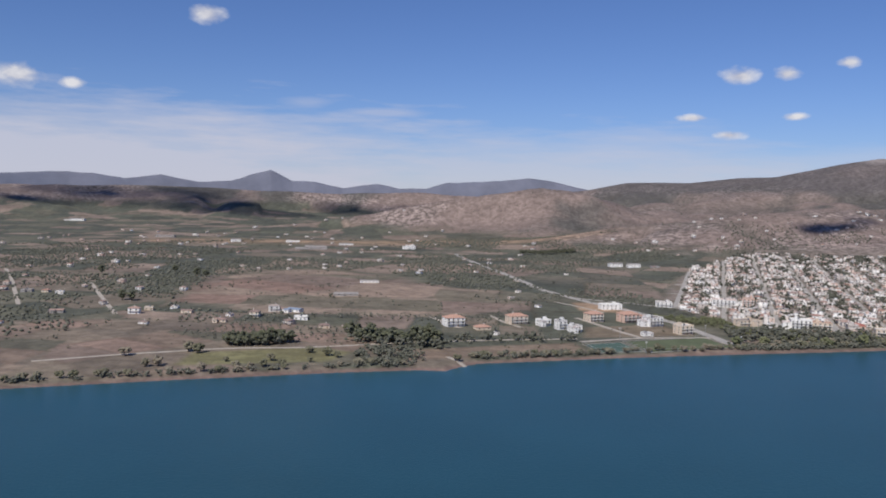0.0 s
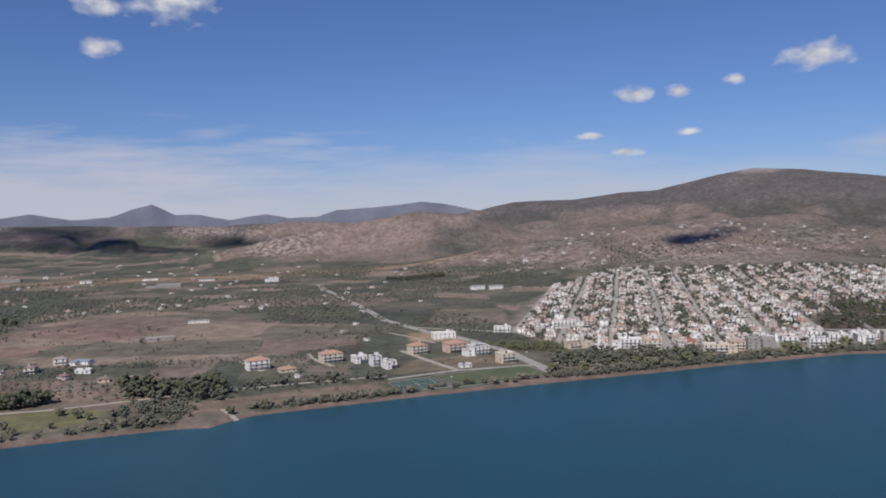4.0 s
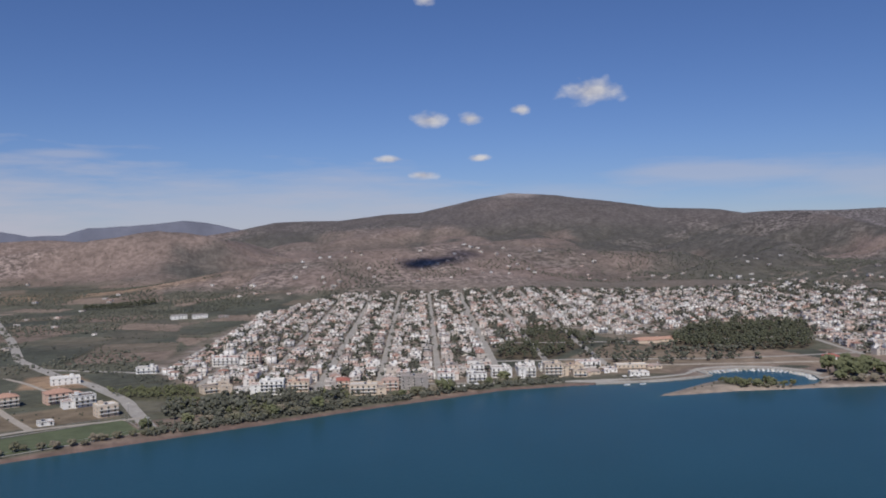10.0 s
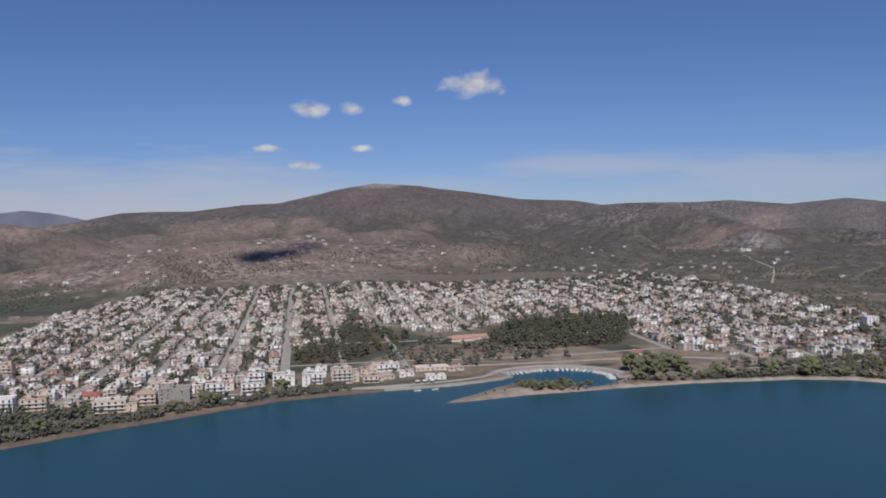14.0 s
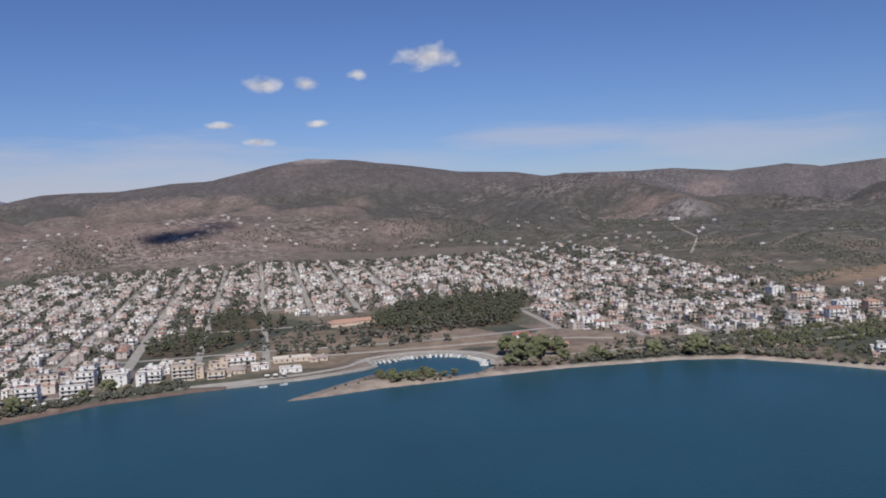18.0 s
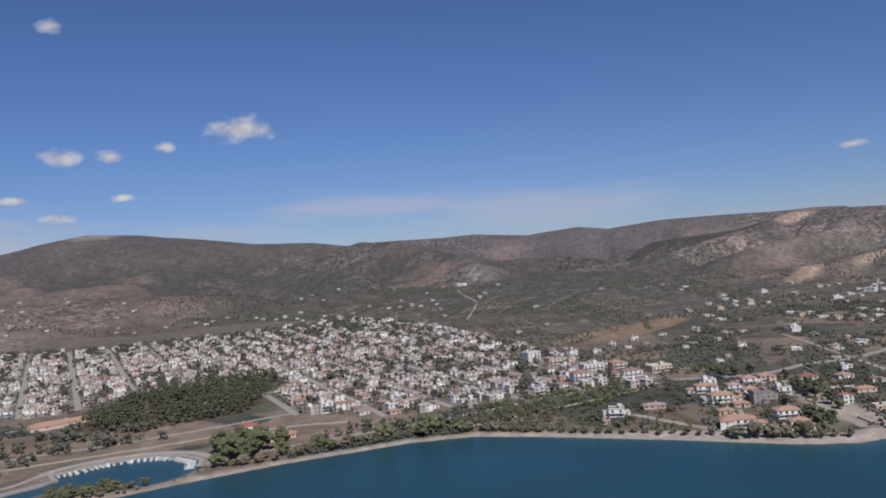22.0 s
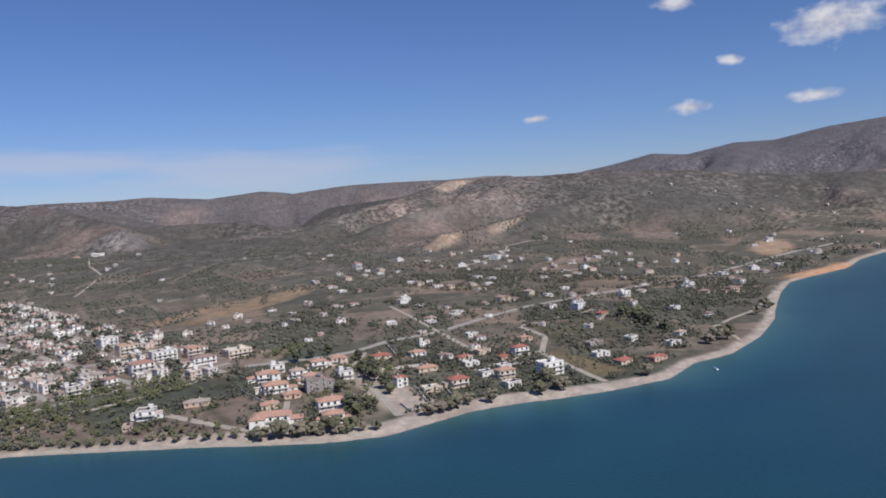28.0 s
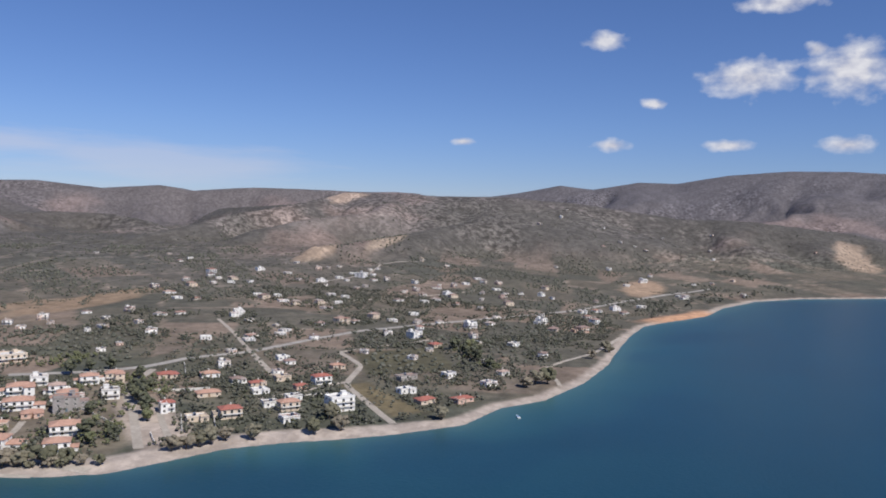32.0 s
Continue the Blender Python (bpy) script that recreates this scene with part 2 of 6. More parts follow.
MAT = {
    "land": surface("land", [], 26, 0.25, 0.95, fine=0.34, bump=0.45, attribute="cover", speckle=0.44),
    "wall": surface("painted_plaster", WALL_COLORS, 3.0, 0.08, 0.85, by="object", fine=0.05),
    "wall_white": surface("white_plaster", [(0.82, 0.81, 0.79), (0.76, 0.75, 0.73)], 4.0, 0.06, 0.8, fine=0.04),
    "wall_cream": surface("cream_plaster", [(0.66, 0.56, 0.45), (0.60, 0.50, 0.40)], 4.0, 0.08, 0.85, fine=0.05),
    "wall_pink": surface("salmon_plaster", [(0.66, 0.47, 0.38), (0.60, 0.42, 0.34)], 4.0, 0.08, 0.85, fine=0.05),
    "wall_grey": surface("bare_concrete", [(0.36, 0.35, 0.33), (0.30, 0.28, 0.27)], 3.0, 0.15, 0.9, fine=0.1),
    "wall_many": surface("town_plaster", WALL_COLORS, 3.0, 0.08, 0.85, by="island", fine=0.05),
    "flat": surface("roof_slab", FLAT_COLORS, 2.0, 0.15, 0.9, by="object", fine=0.1),
    "flat_many": surface("town_roof_slabs", FLAT_COLORS, 2.0, 0.15, 0.9, by="island", fine=0.1),
    "tile": surface("clay_roof_tiles", TILE_COLORS, 1.5, 0.2, 0.85, by="object", fine=0.2),
    "tile_many": surface("town_clay_tiles", TILE_COLORS, 1.5, 0.2, 0.85, by="island", fine=0.2),
    "tile_red": surface("bright_red_tiles", [(0.42, 0.165, 0.13), (0.36, 0.14, 0.11)], 1.5, 0.15, 0.7, fine=0.15),
    "tile_orange": surface("orange_roof_tiles", [(0.53, 0.335, 0.262), (0.45, 0.275, 0.21)], 1.5, 0.15, 0.8, fine=0.2),
    "glass": surface("window_glass", [(0.05, 0.06, 0.07), (0.03, 0.035, 0.04)], 1.0, 0.2, 0.12),
    "shutter": surface("painted_shutter", [(0.22, 0.14, 0.09), (0.10, 0.16, 0.20), (0.30, 0.26, 0.22), (0.16, 0.18, 0.15)], 1.0, 0.1, 0.6, by="object"),
    "rail": surface("balcony_concrete", [(0.72, 0.70, 0.67), (0.62, 0.60, 0.57)], 1.5, 0.1, 0.8),
    "tank": surface("solar_tank_metal", [(0.55, 0.57, 0.60), (0.45, 0.47, 0.5)], 0.8, 0.1, 0.35, metal=0.6),
    "panel": surface("solar_collector", [(0.02, 0.03, 0.05), (0.03, 0.04, 0.07)], 0.8, 0.1, 0.15),
    "road": surface("worn_asphalt", [(0.40, 0.375, 0.345), (0.34, 0.32, 0.295)], 9, 0.15, 0.9, fine=0.12),
    "lane": surface("pale_dirt_road", [(0.45, 0.405, 0.355), (0.38, 0.34, 0.295)], 7, 0.18, 0.95, fine=0.15),
    "quay": surface("quay_concrete", [(0.43, 0.40, 0.365), (0.36, 0.34, 0.31)], 6, 0.15, 0.9, fine=0.12),
    "pitch": surface("pitch_grass", [(0.085, 0.108, 0.062), (0.105, 0.125, 0.072)], 12, 0.2, 0.95, fine=0.12),
    "hard_court": surface("green_hard_court", [(0.060, 0.105, 0.088), (0.070, 0.115, 0.095)], 6, 0.1, 0.8, fine=0.05),
    "bark": surface("bark", [(0.10, 0.08, 0.06), (0.15, 0.12, 0.09)], 0.8, 0.3, 0.95),
    "leaf": surface("tamarisk_leaves", [(0.144, 0.135, 0.095), (0.175, 0.161, 0.117), (0.124, 0.121, 0.080), (0.201, 0.175, 0.133)], 2.5, 0.25, 0.9, by="object", fine=0.3),
    "leaf_green": surface("broad_green_leaves", [(0.127, 0.135, 0.073), (0.151, 0.156, 0.086), (0.112, 0.120, 0.065)], 2.5, 0.25, 0.9, by="object", fine=0.3),
    "leaf_dark": surface("dark_pine_needles", [(0.074, 0.081, 0.053), (0.095, 0.100, 0.063), (0.084, 0.088, 0.063)], 2.5, 0.25, 0.9, by="island", fine=0.3),
    "olive": surface("olive_leaves", [(0.105, 0.110, 0.087), (0.123, 0.125, 0.101), (0.090, 0.094, 0.074), (0.143, 0.141, 0.114)], 3.0, 0.2, 0.9, by="island", fine=0.25),
    "scrub": surface("scrub_leaves", [(0.091, 0.094, 0.073), (0.115, 0.115, 0.092), (0.076, 0.079, 0.064)], 3.0, 0.2, 0.95, by="island", fine=0.25),
    "hull": surface("white_boat_hull", [(0.80, 0.80, 0.79), (0.74, 0.75, 0.76), (0.78, 0.76, 0.70)], 2.0, 0.05, 0.35, by="object"),
    "deck": surface("boat_deck", [(0.50, 0.42, 0.32), (0.62, 0.60, 0.56), (0.20, 0.30, 0.42)], 1.0, 0.1, 0.6, by="object"),
    "blue_roof": surface("blue_sheet_roof", [(0.20, 0.25, 0.34), (0.24, 0.29, 0.38)], 3.0, 0.1, 0.5),
    "steel": surface("galvanised_steel", [(0.5, 0.5, 0.5), (0.42, 0.42, 0.43)], 1.0, 0.1, 0.4, metal=0.7),
}


def water_material():
    m = bpy.data.materials.new("sea_water")
    m.use_nodes = True
    nodes, links = m.node_tree.nodes, m.node_tree.links
    bsdf, geometry = nodes["Principled BSDF"], nodes.new("ShaderNodeNewGeometry")
    shallow = nodes.new("ShaderNodeAttribute")
    shallow.attribute_name = "cover"
    patch, fit, mul = nodes.new("ShaderNodeTexNoise"), nodes.new("ShaderNodeMapRange"), nodes.new("ShaderNodeMixRGB")
    patch.inputs["Scale"].default_value, patch.inputs["Detail"].default_value = 0.012, 4
    links.new(geometry.outputs["Position"], patch.inputs["Vector"])
    links.new(patch.outputs["Fac"], fit.inputs[0])
    fit.inputs["To Min"].default_value, fit.inputs["To Max"].default_value = 0.85, 1.15
    mul.blend_type, mul.inputs[0].default_value = "MULTIPLY", 1.0
    links.new(shallow.outputs["Color"], mul.inputs[1])
    links.new(fit.outputs[0], mul.inputs[2])
    links.new(mul.outputs[0], bsdf.inputs["Base Color"])
    bsdf.inputs["Roughness"].default_value, bsdf.inputs["IOR"].default_value = 0.30, 1.33
    bsdf.inputs["Specular IOR Level"].default_value = 0.22
    wave, b = nodes.new("ShaderNodeTexNoise"), nodes.new("ShaderNodeBump")
    wave.inputs["Scale"].default_value, wave.inputs["Detail"].default_value = 0.5, 4
    links.new(geometry.outputs["Position"], wave.inputs["Vector"])
    b.inputs["Strength"].default_value, b.inputs["Distance"].default_value = 0.5, 0.35
    links.new(wave.outputs["Fac"], b.inputs["Height"])
    links.new(b.outputs[0], bsdf.inputs["Normal"])
    return m


MAT["water"] = water_material()

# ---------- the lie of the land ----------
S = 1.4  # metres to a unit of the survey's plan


def plan(points):
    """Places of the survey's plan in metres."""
    return [(S * p[0], S * p[1], *p[2:]) for p in points]


def lattice(ix, iy, seed):
    """A repeatable random number from 0 to 1 for each lattice point."""
    h = (ix.astype(np.int64) * 374761393 + iy.astype(np.int64) * 668265263 + seed * 974634721) & 0xFFFFFFFF
    h = ((h ^ (h >> 13)) * 1274126177) & 0xFFFFFFFF
    return ((h ^ (h >> 16)) & 0xFFFFFF) / float(0xFFFFFF)


def value_noise(x, y, size, seed=0):
    x, y = np.asarray(x, float) / size, np.asarray(y, float) / size
    ix, iy = np.floor(x), np.floor(y)
    fx, fy = x - ix, y - iy
    fx, fy = fx * fx * (3 - 2 * fx), fy * fy * (3 - 2 * fy)
    a = lattice(ix, iy, seed) * (1 - fx) + lattice(ix + 1, iy, seed) * fx
    b = lattice(ix, iy + 1, seed) * (1 - fx) + lattice(ix + 1, iy + 1, seed) * fx
    return a * (1 - fy) + b * fy


def fractal(x, y, size, octaves=4, seed=0):
    """Layered noise about 0, from -1 to 1."""
    total, amount, weight = 0.0, 1.0, 0.0
    for k in range(octaves):
        c, s = math.cos(0.7 * k), math.sin(0.7 * k)
        total = total + amount * (value_noise(c * x - s * y, s * x + c * y, size / 2**k, seed + k) * 2 - 1)
        weight += amount
        amount *= 0.5
    return total / weight


def smooth(a, b, v):
    v = np.clip((v - a) / (b - a), 0, 1)
    return v * v * (3 - 2 * v)


# The shoreline from west to east, and then the spit that closes the harbour.
SHORE_WEST = plan([(-2600, -900), (-1500, -250), (-700, 200), (-420, 325), (-215, 392), (-142, 417), (-56, 443), (-14, 453), (3, 452), (10, 462), (22, 474),
              (58, 484), (113, 500), (200, 521), (258, 533), (316, 547), (374, 558), (416, 566), (462, 561), (480, 558), (500, 553), (520, 550), (542, 548)])
HARBOUR = plan([(560, 550), (569, 553), (571, 568), (583, 566), (597, 567), (610, 563), (624, 553), (630, 540), (631, 522), (622, 508), (610, 501), (599, 500), (590, 502), (584, 510), (577, 520), (569, 530), (561, 536), (548, 533), (532, 526), (516, 519), (502, 514), (493, 509)])
SPIT = plan([(515, 505), (545, 502), (575, 494), (602, 488), (620, 483), (652, 474), (684, 460), (712, 449), (740, 427), (757, 392), (768, 363), (782, 330), (792, 298), (802, 271)])
SHORE_EAST = plan([(813, 255), (831, 246), (856, 234), (874, 216), (884, 202), (902, 182), (930, 159), (968, 152), (996, 135), (1050, 123), (1114, 118), (1181, 119), (1259, 118), (1324, 113), (1365, 97), (1440, 61),
              (1530, 45), (1640, 5), (1710, -50), (1790, -160), (2000, -420), (2500, -900), (3600, -1500)])
SHORE = np.array(SHORE_WEST + HARBOUR + SPIT + SHORE_EAST, float)


def near_line(x, y, line):
    """The distance from a line of points, and how far along it (in points) the nearest place is."""
    best, where = np.full(np.shape(x), 1e9), np.zeros(np.shape(x))
    for k in range(len(line) - 1):
        (ax, ay), (bx, by) = line[k][:2], line[k + 1][:2]
        dx, dy = bx - ax, by - ay
        u = np.clip(((x - ax) * dx + (y - ay) * dy) / (dx * dx + dy * dy), 0, 1)
        d = np.hypot(x - ax - u * dx, y - ay - u * dy)
        closer = d < best
        best, where = np.where(closer, d, best), np.where(closer, k + u, where)
    return best, where


def inside(x, y, ring):
    """True where a place lies within a ring of points."""
    result = np.zeros(np.shape(x), bool)
    for k in range(len(ring)):
        (ax, ay), (bx, by) = ring[k - 1][:2], ring[k][:2]
        if ay != by:
            result ^= ((ay > y) != (by > y)) & (x < (bx - ax) * (y - ay) / (by - ay) + ax)
    return result


LAND_RING = [tuple(p) for p in SHORE] + [(9000, -2100), (9000, 9000), (-9000, 9000), (-9000, -1260)]


def inland(x, y):
    """Metres from the water's edge, positive on land."""
    d, _ = near_line(x, y, SHORE)
    return np.where(inside(x, y, LAND_RING), d, -d)


# Crests of the hills: x, y, height, half width of the slope.
CRESTS = [
    ("plateau", 2.0, [(-2700, 2250, 108, 1200), (-1900, 2480, 112, 1100), (-1300, 2703, 116, 1000), (-932, 2851, 120, 950), (-668, 2924, 110, 850), (-387, 2975, 102, 750), (-139, 2996, 114, 750), (155, 2995, 102, 650)]),
    ("front", 1.15, [(-330, 1950, 32, 240), (-185, 1941, 54, 270), (-63, 1949, 80, 300), (74, 1949, 102, 340), (155, 1944, 117, 360), (235, 1936, 128, 380), (289, 1929, 121, 370), (348, 1925, 108, 340), (450, 2150, 92, 300)]),
    ("middle", 1.2, [(380, 2690, 115, 600), (489, 2689, 130, 650), (600, 2671, 150, 750), (800, 2640, 153, 900), (935, 2610, 170, 1000), (1060, 2560, 178, 1100)]),
    ("main", 1.15, [(1060, 2560, 178, 1150), (1210, 2500, 212, 1250), (1325, 2460, 232, 1300), (1460, 2390, 220, 1250), (1570, 2310, 200, 1150), (1720, 2215, 172, 950), (1850, 2120, 167, 750), (1980, 2050, 148, 500), (2200, 1900, 130, 420)]),
    ("bench", 1.2, [(330, 1560, 45, 300), (450, 1490, 62, 330), (560, 1450, 78, 380), (700, 1440, 84, 420), (850, 1500, 80, 450), (1000, 1450, 70, 420), (1150, 1350, 62, 350)]),
    ("foot", 1.2, [(1420, 1560, 92, 420), (1355, 1294, 74, 320), (1220, 1230, 60, 280), (1076, 1190, 48, 240)]),
    ("shoulder", 1.1, [(1703, 1697, 146, 560), (1688, 1519, 130, 470), (1655, 1349, 100, 360), (1593, 1215, 80, 270), (1535, 1160, 70, 200)]),
    ("hollow", 1.1, [(1771, 1326, 74, 260), (1871, 1316, 78, 300), (1927, 1241, 76, 300), (1906, 1146, 68, 260)]),
    ("back", 1.2, [(2350, 2820, 165, 700), (2550, 2640, 177, 700), (2740, 2480, 180, 700), (2850, 2380, 181, 700), (2999, 2214, 161, 700), (3110, 2050, 181, 700), (3190, 1955, 162, 700), (3309, 1763, 182, 700), (3420, 1560, 182, 700), (3600, 1200, 180, 700)]),
    ("quarry", 1.15, [(2350, 1250, 95, 450), (2150, 930, 108, 480), (2120, 800, 134, 560), (2160, 690, 134, 580), (2200, 600, 134, 600), (2240, 470, 135, 600), (2290, 300, 122, 560), (2320, 130, 100, 520), (2340, 0, 98, 480), (2420, -200, 80, 400)]),
    ("flank", 1.1, [(2050, 800, 122, 360), (1923, 822, 102, 320), (1824, 857, 86, 280), (1694, 867, 62, 230), (1601, 879, 48, 180)]),
    ("knob", 1.05, [(2060, 660, 118, 330), (1908, 633, 97, 300), (1790, 700, 80, 260), (1690, 740, 60, 210)]),
    ("spur", 1.1, [(2120, 330, 112, 420), (1950, 420, 94, 360), (1830, 470, 76, 290), (1693, 502, 61, 230), (1580, 535, 51, 190), (1516, 550, 49, 160)]),
    ("east", 1.2, [(3700, 920, 172, 900), (3730, 785, 195, 900), (3757, 655, 223, 900), (3780, 524, 210, 950), (3800, 353, 240, 1000), (3810, 205, 238, 1000), (3814, 22, 272, 1100), (3805, -192, 288, 1200), (3785, -377, 288, 1200), (3740, -750, 265, 1200)]),
]
RISE_X = [-800, 250, 480, 700, 900, 1150, 1350, 1600, 2200, 3000]
RISE = [0.006, 0.009, 0.027, 0.045, 0.036, 0.045, 0.068, 0.078, 0.060, 0.055]


def ground(x, y, d=None):
    """Height of the ground or of the sea bed."""
    d = inland(x, y) / S if d is None else d / S
    x, y = np.asarray(x, float) / S, np.asarray(y, float) / S
    back = np.maximum(d - 25, 0)
    level = 1.5 * smooth(0, 10, d) + np.interp(x, RISE_X, RISE) * 700 * np.tanh(back / 700) + 0.6 * fractal(x, y, 90, 2, 5) * smooth(20, 90, d)
    bend = fractal(x, y, 520, 4, 11)
    hills, crest = 0.0, 0.0
    for _, power, line in CRESTS:
        dist, where = near_line(x, y, line)
        n = np.arange(len(line))
        top, wide = np.interp(where, n, [p[2] for p in line]), np.interp(where, n, [p[3] for p in line])
        fall = np.clip(1 - dist / (wide * (1 + 0.22 * bend)), 0, 1) ** power
        crest = np.maximum(crest, fall)
        # gullies run down from each crest between rounded spurs
        run = np.interp(where, n, np.concatenate([[0], np.cumsum([math.hypot(b[0] - a[0], b[1] - a[1]) for a, b in zip(line[:-1], line[1:])])]))
        run = run + 0.4 * dist * bend + 30 * fractal(x, y, 160, 2, 13)
        spread = np.minimum(wide, 560) * 0.55
        gully = np.exp(-((fractal(run / spread, dist / (3.5 * spread), 1.0, 2, 17 + len(line)) / 0.26) ** 2))
        fall = fall * (1 - np.where(wide > 850, 0.26, 0.46) * gully * smooth(0.97, 0.65, fall) * smooth(0.02, 0.22, fall))
        hills = np.maximum(hills, top * fall) if np.ndim(hills) == 0 else np.logaddexp(hills / 9, top * fall / 9) * 9 - 9 * math.log(2) * np.exp(-np.abs(hills - top * fall) / 9)
    ravine = np.exp(-((fractal(x, y, 330, 3, 23) / 0.10) ** 2))
    cleft = np.exp(-((fractal(x, y, 150, 3, 27) / 0.10) ** 2))
    low = smooth(0.9, 0.6, crest)
    hills = hills * (1 - (0.2 * ravine + 0.05 * cleft) * smooth(15, 60, hills) * low) + ((2.0 + 3.0 * low) * fractal(x, y, 170, 3, 31) + 13.0 * low * fractal(x, y, 340, 2, 35)) * smooth(12, 60, hills)
    hills = hills * smooth(60, 400, d)
    land = np.logaddexp(level / 7, (hills - 4 + 0.22 * level * smooth(20, 60, hills)) / 7) * 7 - 7 * np.log1p(np.exp(-(level + 4) / 7))
    return S * np.where(d > 0, land, np.maximum(0.10 * d, -9.0))

# ---------- the town's grid: streets run 19 degrees east of +y ----------
GRID = radians(19.0)
GC, GS = math.cos(GRID), math.sin(GRID)
STREETS = [S * u for u in (-36, 6, 47, 88, 127, 168, 211, 252, 294, 334, 373, 414, 455, 497, 540, 582, 625, 668, 711)]
CROSSINGS = [S * v for v in (690, 772, 856, 938, 1022, 1104)]


def from_grid(u, v):
    return u * GC + v * GS, -u * GS + v * GC


def to_grid(x, y):
    return x * GC - y * GS, x * GS + y * GC


TOWN = plan([(222, 665), (200, 748), (270, 930), (338, 1082), (440, 1210), (560, 1262), (730, 1235), (900, 1215), (1040, 1130), (1110, 1000), (1085, 810), (1000, 625), (946, 480), (937, 425),
        (885, 400), (850, 432), (800, 468), (745, 505), (712, 570), (752, 640), (800, 700), (768, 747), (690, 742), (645, 724), (600, 738), (592, 795), (565, 815), (500, 735), (455, 685), (437, 640), (520, 603), (516, 583), (430, 590), (330, 592), (255, 618)])
PINES_WEST = plan([(455, 672), (490, 645), (575, 715), (580, 740), (560, 800), (520, 760)])
PINES_EAST = plan([(612, 655), (640, 628), (700, 600), (722, 612), (790, 688), (760, 735), (684, 724), (640, 690)])
GREEN_PLOT = plan([(165, 660), (176, 630), (232, 606), (236, 640), (226, 660), (190, 672)])
TAN_FIELDS = plan([(-235, 690), (-120, 640), (20, 650), (70, 690), (60, 800), (-30, 860), (-60, 960), (-160, 1000), (-260, 900)])
BEACH_FIELDS = plan([(-420, 345), (-215, 400), (-60, 455), (-20, 500), (-60, 590), (-200, 600), (-420, 560)])
LAWN = plan([(-150, 446), (-66, 466), (-56, 494), (-80, 508), (-150, 482)])


def farm_cells(x, y):
    """The strips of farmland: place along and across a field, the field's two numbers and its random pick."""
    px, py = x / S, y / S
    wx, wy = x + 18 * fractal(x, y, 160, 2, 3), y + 18 * fractal(x, y, 160, 2, 4)
    turn = 0.25 + 0.9 * (lattice(np.floor(wx / 330), np.floor(wy / 260), 8) - 0.5)
    turn = np.where(px > 900, turn - 0.85, turn)
    fu, fv = wx * np.cos(turn) - wy * np.sin(turn), wx * np.sin(turn) + wy * np.cos(turn)
    small = (py < 640) & (px < 70)
    fu, fv = np.where(small, fu * 1.7, fu) / 105, np.where(small, fv * 1.6, fv) / 80
    a, b = np.floor(fu), np.floor(fv)
    return fu, fv, a, b, lattice(a, b, 9)


